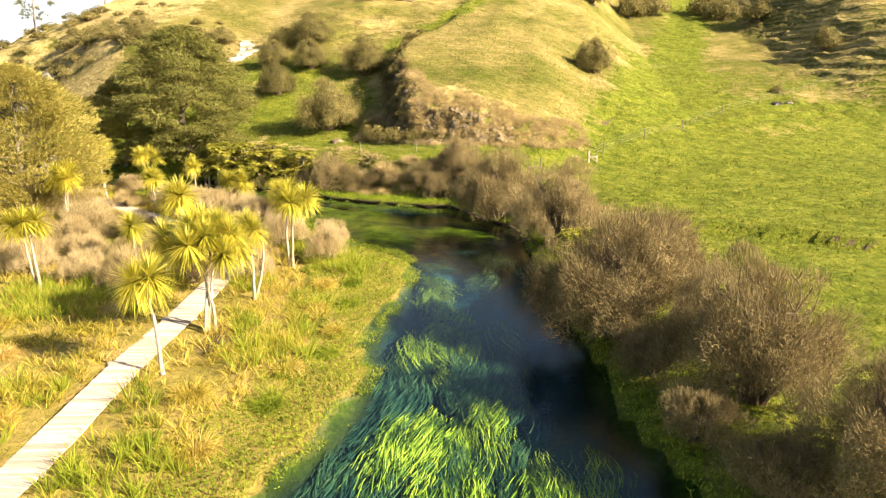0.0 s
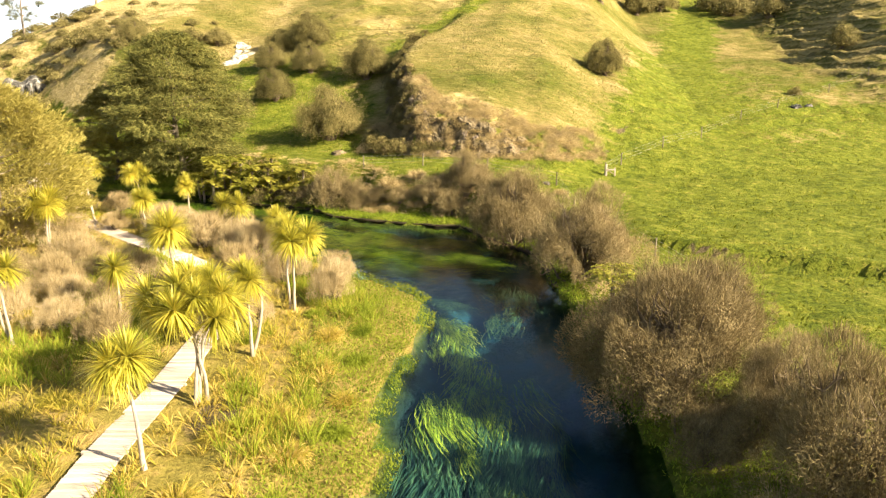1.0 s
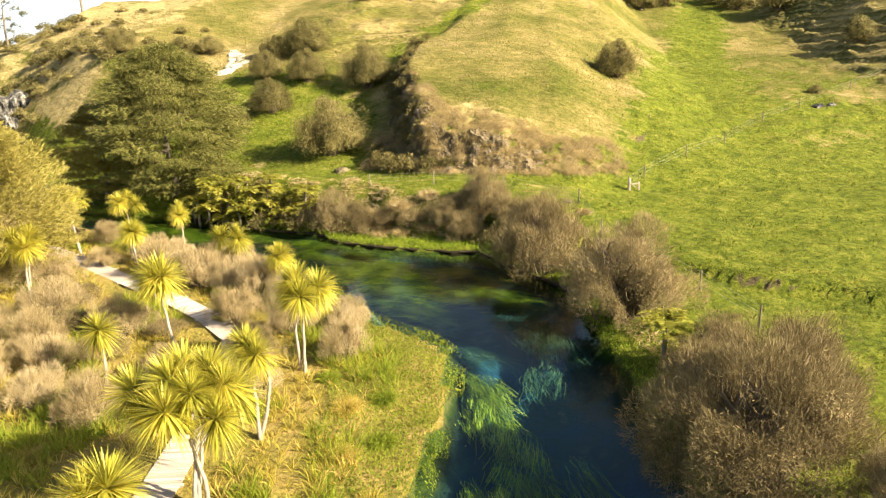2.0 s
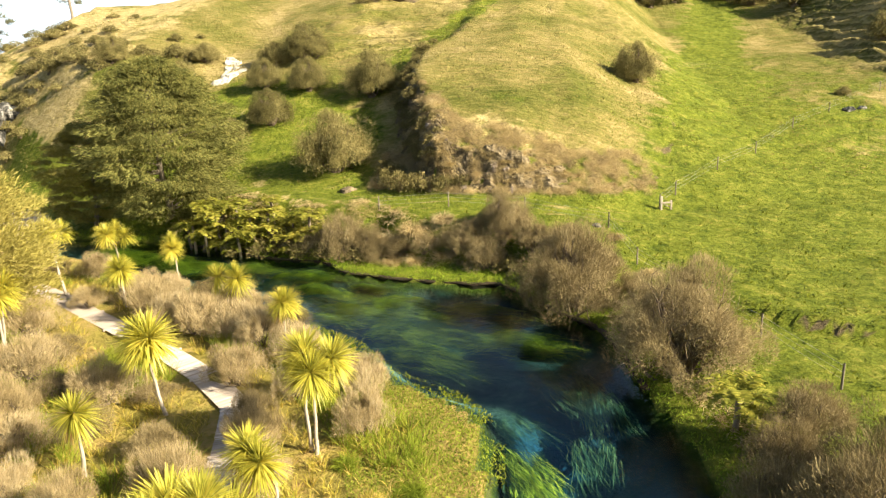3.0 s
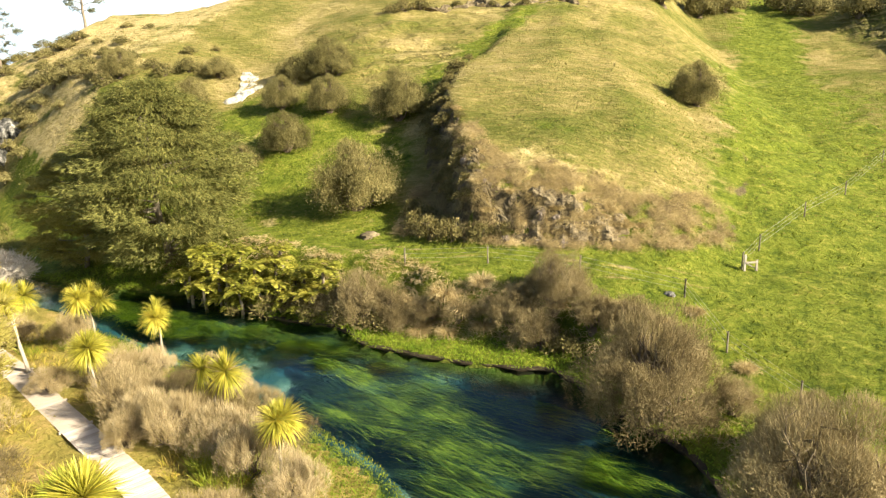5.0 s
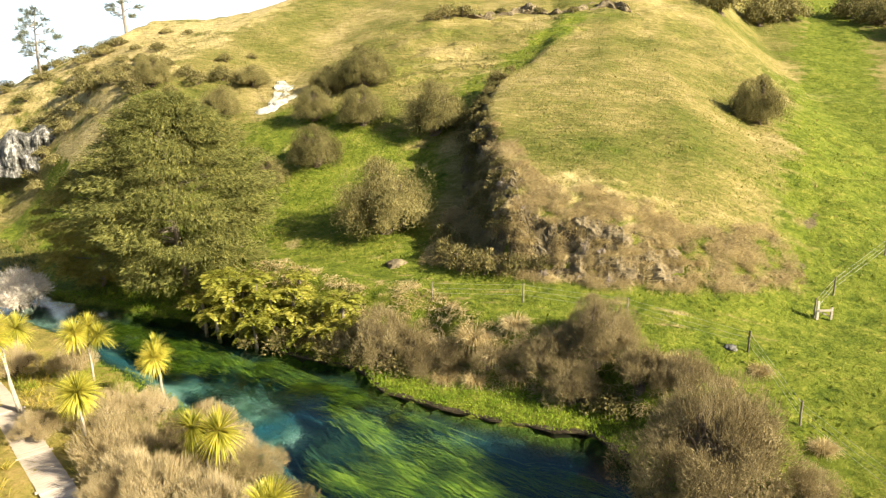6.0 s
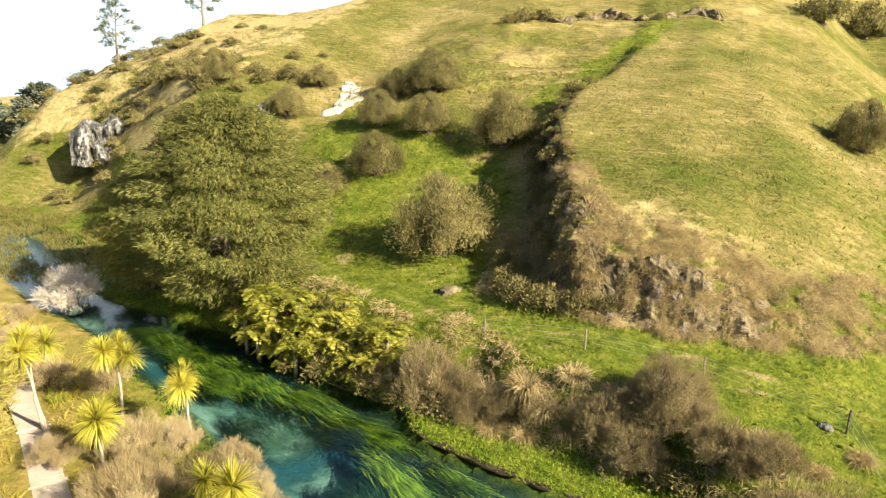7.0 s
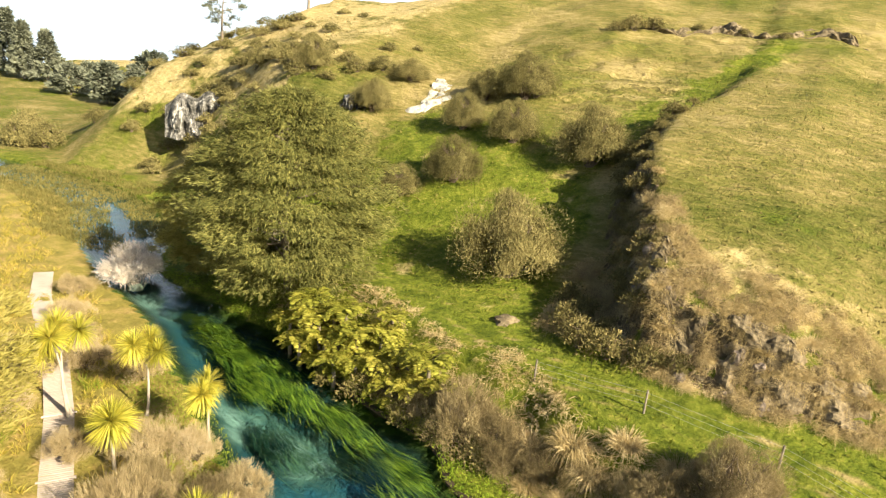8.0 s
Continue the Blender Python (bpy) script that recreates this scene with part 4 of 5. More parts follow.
def leaf_mat_plants():
    """The low leafy mat that spreads from the bank over the shallow water, and the bright strip under the far bank."""
    rng = np.random.default_rng(8)
    x1, y1 = scatter(rng, 330000, -36, 1, 12, 62)
    z1, s1, w1, d1 = land(x1, y1)
    k = w1 & (s1 < 2.7 + 1.0 * wave(x1, y1, 0.6) + 2.4 * smooth(26, 38, y1) * smooth(52, 44, y1)) | ((s1 < 0) & (s1 > -0.7) & (line_distance(LEFT_BANK, x1, y1) < 0.7) & (wave(x1, y1, 1.3) > 0))
    k &= rng.uniform(0, 1, len(x1)) < np.exp(-np.maximum(y1 - 44, 0) / 30)
    x2, y2 = scatter(rng, 330000, -46, 12, 14, 74)
    z2, s2, w2, d2 = land(x2, y2)
    m = ~w2 & (s2 > -0.16 + 0.1 * wave(x2, y2, 3.0)) & (s2 < 3.0) & (line_distance(RIGHT_BANK, x2, y2) < 3.0) & ((x2 < 1) | (rng.uniform(0, 1, len(x2)) < 0.6))
    for name, x, y, z, lo, hi, mat, label in (("bank_plants", x1[k], y1[k], np.maximum(z1[k], 0), 0.09, 0.18, GREENREED, "low bright green leafy plants matted along the marsh bank"),
                                              ("ledge_grass", x2[m], y2[m], np.maximum(z2[m], 0.14), 0.10, 0.22, LEDGE, "bright green grass carpeting the ledge at the water")):
        n = len(x)
        p = np.stack([x, y, z + rng.uniform(0.0, 0.26, n) * (0.7 + 0.4 * wave(x, y, 1.1))], 1)
        v, f = cards(p, unit(sphere_dirs(rng, n, -0.1) + [0, 0, 0.35]), rng.uniform(lo, hi, n), rng.uniform(0.35, 0.55, n) * lo, rng, np.tile([0, -0.2, 1.0], (n, 1)))
        tagged(new(name, fast_mesh(name, v, f, mat)), label, "plants", kind="stuff")



def reeds():
    """Taller green sedge in patches between the boardwalk and the river and left of the boardwalk."""
    rng = np.random.default_rng(17)
    x, y = scatter(rng, 5200, -34, -2, 11, 58)
    z, shore, west, d = land(x, y)
    keep = west & (line_distance(WALK_PTS, x, y) > 1.1) & (shore > 2.2) & (wave(x + 9, y, 0.42) + 0.4 * wave(x, y, 1.1) > 0.12)
    x, y, z = x[keep], y[keep], z[keep]
    per = 19
    n = len(x) * per
    a = rng.uniform(0, 6.28, n)
    out = np.stack([np.cos(a), np.sin(a), np.zeros(n)], 1)
    root = np.stack([np.repeat(x, per), np.repeat(y, per), np.repeat(z, per)], 1) + out * rng.uniform(0, 0.22, (n, 1))
    size = np.repeat(rng.uniform(0.6, 1.25, len(x)), per)
    v, f = ribbons(root, unit(out * rng.uniform(0.1, 0.7, (n, 1)) + [0, 0, 1]), size * rng.uniform(0.8, 1.25, n), 0.030, 0.3, rng, 2)
    tagged(new("sedge", fast_mesh("sedge", v, f, GREENREED)), "tall yellow-green sedge standing in the marsh", "grass", kind="stuff")


OLIVE_REED = leafy("olive reeds", [(0.25, (0.10, 0.088, 0.028)), (0.5, (0.18, 0.16, 0.046)), (0.75, (0.30, 0.26, 0.085))], 0.3, 0.5)


def reed_bed():
    """Olive reeds that fill the far bend of the river."""
    rng = np.random.default_rng(18)
    x, y = scatter(rng, 9000, -92, -46, 74, 97)
    shore = land(x, y)[1]
    keep = (line_distance(LEFT_BANK, x, y) < 3.5) | ((x < -68) & (shore < 2.5)) | ((x < -50) & (shore > -3.2) & (shore < 4) & (y > 79) & (hill(x, y)[0] < -2.5) & (wave(x, y, 0.5) > -0.2))
    x, y = x[keep], y[keep]
    z = np.maximum(land(x, y)[0], -0.05)
    per = 6
    n = len(x) * per
    a = rng.uniform(0, 6.28, n)
    out = np.stack([np.cos(a), np.sin(a), np.zeros(n)], 1)
    root = np.stack([np.repeat(x, per), np.repeat(y, per), np.repeat(z, per)], 1) + out * rng.uniform(0, 0.3, (n, 1))
    v, f = ribbons(root, unit(out * rng.uniform(0.1, 0.6, (n, 1)) + [0, 0, 1]), rng.uniform(0.35, 0.8, n), 0.06, 0.45, rng, 2)
    tagged(new("reed_bed", fast_mesh("reed bed", v, f, OLIVE_REED)), "olive reeds filling the far bend of the river", "reeds", kind="stuff")


def bank_edge():
    """The dark undercut earth face where the grass ledge meets the water."""
    line = RIGHT_BANK[(RIGHT_BANK[:, 0] > -31) & (RIGHT_BANK[:, 1] > 43) & (RIGHT_BANK[:, 0] < 4.2)]
    way = np.vstack([np.linspace(p, q, 5)[:-1] for p, q in zip(line[:-1], line[1:])])
    t = unit(np.gradient(way, axis=0))
    out = np.stack([-t[:, 1], t[:, 0]], 1)
    rows = []
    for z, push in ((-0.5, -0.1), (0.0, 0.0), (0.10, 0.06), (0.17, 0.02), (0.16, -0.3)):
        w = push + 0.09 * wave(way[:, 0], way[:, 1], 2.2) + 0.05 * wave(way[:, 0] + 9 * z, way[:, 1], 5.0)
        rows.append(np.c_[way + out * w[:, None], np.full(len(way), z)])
    P, n = np.vstack(rows), len(way)
    f = [(r * n + i, r * n + i + 1, (r + 1) * n + i + 1, (r + 1) * n + i) for r in range(4) for i in range(n - 1)]
    tagged(mesh_object("bank_edge", P, f, DARK_EARTH), "dark earth edge of the grass ledge", "river bank", kind="structure")


DARK_EARTH = rough_surface("dark bank earth", [(0.3, (0.018, 0.013, 0.008)), (0.7, (0.075, 0.055, 0.03))], 1.5, 9)
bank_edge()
marsh_grass()
reed_bed()
reeds()
leaf_mat_plants()


# ---- water weed ----
def water_weed(seed, plumes, per, south, north, least, depth, material, label, beds):
    """Plumes of long weed, rooted in the bed, that stream with the current just under the surface."""
    rng = np.random.default_rng(seed)
    li = np.linspace(0, len(LEFT_BANK) - 1, 400).astype(int)
    ri = np.linspace(0, len(RIGHT_BANK) - 1, 400).astype(int)
    L, R = LEFT_BANK[li], RIGHT_BANK[ri]
    mid = (L + R) / 2
    seen = np.nonzero((mid[:, 1] > south) & (mid[:, 1] < north) & (mid[:, 0] > -60))[0]
    i = seen[rng.integers(0, len(seen), plumes)]
    u = rng.uniform(0.05, 0.97, plumes)
    c = L[i] + (R[i] - L[i]) * u[:, None]
    flow = unit(mid[np.maximum(i - 5, 0)] - mid[np.minimum(i + 5, 399)])
    keep = spots(beds, c[:, 0], c[:, 1]) + 0.22 * wave(c[:, 0], c[:, 1], 1.1) + rng.normal(0, 0.1, plumes) > least
    c, flow = c[keep], flow[keep]
    top = np.repeat(rng.uniform(*depth, len(c)), per)
    size = np.repeat(rng.uniform(0.8, 1.7, len(c)) * (1 + 0.25 * smooth(38, 50, c[:, 1])), per)
    n = len(c) * per
    p, tang = np.repeat(c, per, 0), np.repeat(flow, per, 0)
    side = np.stack([tang[:, 1], -tang[:, 0]], 1)
    lat = np.clip(rng.normal(0, 0.2, n), -0.5, 0.5) * size
    back = rng.uniform(0, 1.6, n) * size
    lean = np.repeat(rng.uniform(0, 6.28, len(c)), per)
    p = p + side * lat[:, None] + tang * back[:, None]
    inside = land(p[:, 0], p[:, 1])[1] < -0.3
    p, tang, side, lat, top, size, lean = p[inside], tang[inside], side[inside], lat[inside], top[inside], size[inside], lean[inside]
    n = len(p)
    length = rng.uniform(0.9, 2.3, n) * size
    wid = rng.uniform(0.016, 0.036, n) * (0.5 + 0.4 * size)
    ph = lean + 1.5 * wave(p[:, 0], p[:, 1], 0.8) + rng.normal(0, 0.2, n)
    zed = top - 1.6 * (lat / size) ** 2 + rng.normal(0, 0.025, n)
    rows, segs = [], 4
    for s in np.linspace(0, 1, segs + 1):
        sway = 0.085 * np.sin(s * 4.5 + ph) * length * s + lat * 0.35 * s
        q = p + tang * (length * s)[:, None] + side * sway[:, None]
        w = (wid * (0.35 + 1.1 * s * (1.2 - s)))[:, None] * 0.5
        z = np.minimum(zed - 0.55 * (1 - s) ** 2, -0.012)
        rows += [np.c_[q - side * w, z], np.c_[q + side * w, z + 0.01]]
    v = np.stack(rows, 1)
    k = 2 * (segs + 1)
    quad = np.array([[2 * j, 2 * j + 1, 2 * j + 3, 2 * j + 2] for j in range(segs)])[None]
    f = ((np.arange(n) * k)[:, None, None] + quad).reshape(-1, 4)
    tagged(new("water_weed", fast_mesh("water weed", v.reshape(-1, 3), f, material)), label, "water weed", kind="stuff")


# the blue that deep water gives is put into this weed's colour
DEEP_TINT_WEED = leafy("weed tinted as by deep water", [(0.3, (0.022, 0.07, 0.065)), (0.45, (0.07, 0.15, 0.095)), (0.57, (0.16, 0.255, 0.125)), (0.7, (0.28, 0.36, 0.16))], 0.5, 0.35, 0.6, 0.25)
# beds of weed: x, y, radius
GREEN_BEDS = [(1.0, 23.0, 1.3), (2.0, 19, 1.9), (4.6, 21, 1.7), (5.6, 18.5, 1.6), (3.2, 16, 2.4), (2.8, 24.4, 0.9), (-1, 31, 1.2), (0.6, 27.4, 0.8), (2.6, 33.0, 1.0), (4.2, 35.4, 0.8), (-0.4, 34.6, 1.2), (0.4, 31.6, 0.9), (-1.8, 37.5, 1.2), (-2, 39.2, 1), (-3.8, 51, 1.8), (-1.8, 52.6, 1.1),
              (-8.7, 49.5, 1.4), (-7, 51.5, 1.3), (-11.7, 56, 2.1), (-10.5, 52.6, 1.4), (-14.5, 55.5, 1.8), (-6, 55.5, 1.1), (-13.8, 60.0, 0.9), (-17, 60, 1.3), (-19.5, 62.8, 1.1), (-24, 64.8, 1.2), (-27.8, 65.4, 1.4), (-30.5, 66.0, 1.6), (-33.4, 67.2, 1.6), (-36.5, 68.4, 1.3), (-39.5, 69.6, 1.1), (-22.4, 59.6, 0.7), (-28.6, 63.4, 0.7)]
DEEP_TINT_BEDS = [(1.6, 28, 1.6), (3.2, 26.6, 1.4), (0.6, 30.6, 1.3), (2.6, 31.0, 1.1), (-0.2, 26, 2.2), (-0.9, 21, 2.4), (0.6, 17, 2.6), (3.0, 20, 2.6), (5.0, 16, 2.6), (-0.6, 29, 1.4), (-3.6, 41.6, 1.6), (-2.4, 38.6, 1.4), (0.4, 46.2, 1.5), (-6.6, 48.4, 1.3), (-9.6, 50.8, 1.6), (-11.4, 54.2, 1.6),
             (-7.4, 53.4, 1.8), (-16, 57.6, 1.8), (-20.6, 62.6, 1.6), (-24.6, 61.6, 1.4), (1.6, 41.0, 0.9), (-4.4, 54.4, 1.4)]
water_weed(9, 1700, 105, 12, 90, 0.6, (-0.30, -0.03), WEED, "long green water weed streaming in the clear river", GREEN_BEDS)
water_weed(19, 1300, 75, 10, 70, 0.5, (-0.5, -0.15), DEEP_TINT_WEED, "weed waving in the pool, coloured with the blue of deep water", DEEP_TINT_BEDS)

# ---- scrub in the marsh ----
a = bush("marsh_shrub", SMALL_GREY[0], "grey-brown twiggy shrub in the marsh", "shrubs in the marsh", "shrub")
set_out(a, [(-19.5, 48.9, 1.9, 3.0), (-16.6, 48.4, 1.8, 2.6), (-22.8, 51.0, 2.0, 2.9), (-18.8, 53.0, 1.7, 2.3), (-12.4, 45.2, 1.5, 2.6), (-26.0, 54.8, 1.7, 2.4), (-13.2, 33.6, 1.5, 2.8), (-7.6, 38.6, 1.3, 2.6),
            (-25.0, 42.6, 2.0, 2.9), (-19.8, 40.6, 1.7, 2.6), (-28.9, 48.2, 1.9, 2.8), (-8.5, 42.6, 1.3, 2.2), (-32.5, 60.2, 1.5, 2.2), (-14.6, 42.6, 1.6, 2.4), (-11.6, 37.2, 1.4, 2.2), (-22.6, 34.0, 1.6, 2.3), (-19.2, 33.4, 1.4, 2.0), (-38.4, 60.4, 1.6, 1.9), (-42.0, 62.6, 1.5, 1.7), (-36.4, 57.0, 1.5, 1.8), (-46.2, 66.0, 1.6, 1.6), (-34.2, 53.6, 1.6, 1.9), (-39.6, 56.4, 1.8, 1.9), (-24.2, 35.8, 1.8, 2.5), (-26.4, 38.6, 1.7, 2.3), (-21.2, 36.6, 1.5, 2.1)])
a = bush("marsh_shrub", SMALL_GREY[1], "pale dry shrub with fine bare twigs", "shrubs in the marsh", "shrub")
set_out(a, [(-21.3, 49.4, 1.5, 2.4), (-14.8, 46.8, 1.5, 2.6), (-20.6, 55.0, 1.5, 2.0), (-11.0, 41.4, 1.5, 2.5), (-24.6, 56.2, 1.4, 1.8), (-16.0, 32.0, 1.5, 2.5), (-10.3, 34.6, 1.2, 2.3), (-21.3, 46.6 + 1.6, 1.2, 1.8),
            (-23.0, 38.6, 1.6, 2.5), (-31.6, 46.6, 1.9, 3.0), (-35.2, 58.8, 1.6, 2.2), (-28.4, 52.9, 1.2, 1.6)])
a = bush("marsh_shrub", bush_meshes("ruddy scrub", 58, 1.0, 1.0, SCRUB, 4000, (0.028, 0.010), 18, 12, 0.8, 10000, 0.38, None, (0.14, 0.0052), 0.40, 0.03, 0.36, -0.3), "reddish-brown low shrub among tussock grass", "shrubs in the marsh", "shrub")
set_out(a, [(-18.4, 50.6, 1.8, 2.4), (-14.6, 49.8, 1.5, 1.9), (-23.6, 52.9, 1.7, 2.2), (-16.9, 55.6 - 3.3, 1.4, 1.7), (-21.0, 53.6, 1.6, 2.1), (-22.3, 40.8, 1.7, 1.5), (-19.3, 37.8, 1.6, 1.4), (-25.6, 45.2, 1.8, 1.6),
            (-15.2, 36.4, 1.2, 1.8), (-12.4, 39.2, 1.1, 1.7), (-17.8, 42.0 - 0.8, 1.2, 1.0), (-26.9, 40.1, 1.8, 2.2)])

PALE_TWIG = leafy("pale dead twigs", [(0.2, (0.42, 0.36, 0.29)), (0.8, (0.80, 0.72, 0.62))], 1.0, 0.2)
a = bush("dead_willow", bush_meshes("dead willow", 59, 1.0, 1.0, PALE_TWIG, 3000, (0.12, 0.012), 9, 12, 0.1, 4500, 0.3, PALE_BARK, (0.2, 0.010)), "pale leafless bush hanging over the water", "", "bush")
set_out(a, [(-45.6, 70.6, 3.0, 3.0)])


# ---- ferns ----
def fern_meshes(seed, fronds=24, length=1.9):
    rng = np.random.default_rng(seed)
    bits = []
    for k in range(fronds):
        a = k * 2.4 + rng.normal(0, 0.2)
        up = rng.uniform(0.35, 1.3)
        d = unit(np.array([math.cos(a), math.sin(a), up]))
        s = np.linspace(0.08, 1, 24)
        L = length * rng.uniform(0.75, 1.1)
        c = d * (s * L)[:, None] - np.array([0, 0, 1.0]) * (0.55 * L * s * s)[:, None]
        side = unit(np.cross(d, [0, 0, 1.0]))
        for sg in (-1, 1):
            along = unit(side * sg + d * 0.45 - np.array([0, 0, 0.25]) + rng.normal(0, 0.08, (24, 3)))
            wl = 0.42 * L * np.sin(s * 2.6 + 0.25) * 0.55
            v, f = cards(c, along, wl, 0.046 * L, rng, np.tile(d * 0.4 + [0, 0, 1.0], (24, 1)))
            bits.append((v, f))
    return fast_mesh("fronds", *join(bits), FERN)


FRONDS = [fern_meshes(300 + i) for i in range(3)]


def tree_fern(x, y, h, size, k, label="yellow-green fern with arching fronds on the bank"):
    ob = thing("tree_fern", stand(x, y), label, "fern", "ferns on the bank")
    rng = np.random.default_rng(400 + k)
    way = bend((0, 0, -0.2), (rng.normal(0, 0.1), rng.normal(0, 0.1), h), 0.05, rng, 5)
    tr = part("trunk", fast_mesh("fern trunk", *tube(way, np.linspace(0.13, 0.1, 5), 7), BARK), ob)
    fr = part("frond_crown", FRONDS[k % 3], tr)
    fr.matrix_basis = Matrix.LocRotScale(Vector(way[-1]), Euler((0, 0, k * 1.1)), (size, size, size))
    return ob


for k, (x, y, h, s) in enumerate([(-27.6, 68.8, 2.6, 1.1), (-26.2, 67.6, 2.2, 1.15), (-24.8, 68.4, 2.7, 1.0), (-25.3, 66.8, 1.4, 1.0), (-23.3, 67.2, 1.9, 1.05), (-22.0, 67.6, 1.8, 1.0), (-21.3, 66.4, 1.2, 0.95),
                                  (-19.6, 66.6, 1.3, 0.8), (-17.9, 66.3, 1.8, 1.05), (-16.9, 65.6, 1.1, 0.8), (-28.5, 67.8, 1.4, 0.9), (-23.9, 65.9, 0.8, 0.8), (-27.0, 66.9, 0.9, 0.95), (-24.2, 67.6, 1.2, 1.0), (-22.6, 66.3, 0.8, 0.9), (-20.4, 67.2, 1.0, 0.9), (-18.6, 65.4, 0.7, 0.85), (-26.6, 69.6, 1.6, 1.0), (-19.9, 65.7, 0.6, 0.8), (-21.8, 68.6, 1.2, 0.85), (-29.4, 68.9, 1.0, 0.9), (-28.8, 69.6, 0.4, 0.9), (-28.0, 68.1, 0.1, 0.95), (-26.8, 67.9, -0.2, 0.9), (-25.6, 67.2, 0.0, 0.95), (-24.6, 66.8, -0.3, 0.9), (-23.6, 66.6, 0.0, 0.9), (-22.4, 66.8, -0.2, 0.9), (-21.0, 66.0, -0.2, 0.85), (-19.2, 65.2, -0.3, 0.85), (-17.4, 64.8, -0.3, 0.8), (-25.8, 68.8, 0.6, 0.95), (-23.0, 68.2, 0.4, 0.95), (-20.9, 67.6, 0.2, 0.9), (-18.8, 66.6, 0.2, 0.9), (6.7, 39.4, 1.6, 0.95), (7.3, 37.9, 1.0, 0.8)]):
    tree_fern(x, y, h + (0.8 if x < -15 else 0.0), s, k)


# ---- rock and dry grass on the spur ----
def rock_material(name, stops, scale):
    k = Nodes(name)
    f = k.math("ADD", k.math("MULTIPLY", k.noise(scale, 5, 0.65), 0.65), k.math("MULTIPLY", k.noise(scale * 7, 5, 0.7), 0.35))
    k.bump(k.noise(scale * 5, 6, 0.7), 0.9, 0.15)
    return k.done(k.ramp(f, stops), 0.9, 0.2)


EARTH_ROCK = rock_material("earth and rock", [(0.34, (0.035, 0.028, 0.017)), (0.47, (0.11, 0.085, 0.05)), (0.6, (0.23, 0.178, 0.105)), (0.78, (0.40, 0.325, 0.215))], 0.7)


def limestone():
    """Pale stone with dark streaks that run down it."""
    k = Nodes("streaked limestone")
    m = k.n("ShaderNodeMapping")
    m.inputs["Scale"].default_value = (1.0, 1.0, 0.16)
    k.link(k.pos(), m.inputs["Vector"])
    f = k.math("ADD", k.math("MULTIPLY", k.noise(1.1, 5, 0.65, m.outputs[0]), 0.7), k.math("MULTIPLY", k.noise(3.5, 5, 0.7), 0.3))
    k.bump(k.noise(2.0, 6, 0.7, m.outputs[0]), 0.9, 0.25)
    return k.done(k.ramp(f, [(0.43, (0.025, 0.025, 0.022)), (0.53, (0.14, 0.13, 0.115)), (0.65, (0.52, 0.50, 0.46))]), 0.9, 0.2)


LIMESTONE = limestone()
WHITE_SLIP = rock_material("bare white limestone", [(0.3, (0.20, 0.18, 0.14)), (0.5, (0.38, 0.355, 0.30)), (0.75, (0.58, 0.555, 0.50))], 0.8)


def drape(name, at_uv, nu, nv, lumps, seed, material, label, category):
    """A rough rock skin laid over the ground: at_uv gives places in plan; it sinks in at its rim."""
    u, v = np.meshgrid(np.linspace(0, 1, nu), np.linspace(0, 1, nv))
    x, y = at_uv(u.ravel(), v.ravel())
    z = land(x, y)[0]
    rim = np.minimum(np.minimum(u, 1 - u), np.minimum(v, 1 - v)).ravel()
    off = np.array([noise.fractal(Vector((a * 0.7 + seed, b * 0.7, c * 0.7)), 0.8, 2.1, 5) for a, b, c in zip(x, y, z)])
    cell = np.array([noise.cell(Vector((a * 1.1 + seed, b * 1.1, c * 1.6))) for a, b, c in zip(x, y, z)])
    off = (lumps * (0.22 + 0.85 * off + 0.08 * cell)) * smooth(0, 0.12, rim) - 0.35 * smooth(0.1, 0.0, rim)
    nx, ny = 0.0, -0.75
    P = np.stack([x + off * nx, y + off * ny, z + off * 0.66], 1)
    i = np.arange((nv - 1) * (nu - 1))
    a = (i // (nu - 1)) * nu + i % (nu - 1)
    ob = mesh_object(name, P, np.stack([a, a + 1, a + nu + 1, a + nu], 1), material)
    return tagged(ob, label, category)


outcrop = thing("rock_outcrop", Matrix(), "crumbling earth and rock bluff at the foot of the spur", "rock")
face = drape("earth_face", lambda u, v: (-12.0 + 15.0 * u, np.interp(-12.0 + 15.0 * u, [-12, -10, -8, -6, -3, 4], [76.5, 74, 71.4, 69.6, 68.8, 69.2]) + v * (5.6 - 3.0 * u)), 90, 44, 0.75, 3.0, EARTH_ROCK, "", "")
face.parent = outcrop


def slab_mesh(seed):
    bm = bmesh.new()
    bmesh.ops.create_icosphere(bm, subdivisions=3, radius=1)
    for v in bm.verts:
        v.co = v.co * (1 + 0.5 * noise.noise(v.co * 1.3 + Vector((seed, 0, 0))) + 0.25 * noise.noise(v.co * 3.7 + Vector((0, seed, 0))))
    me = bpy.data.meshes.new("slab")
    bm.to_mesh(me)
    bm.free()
    me.materials.append(GREY_ROCK)
    return me


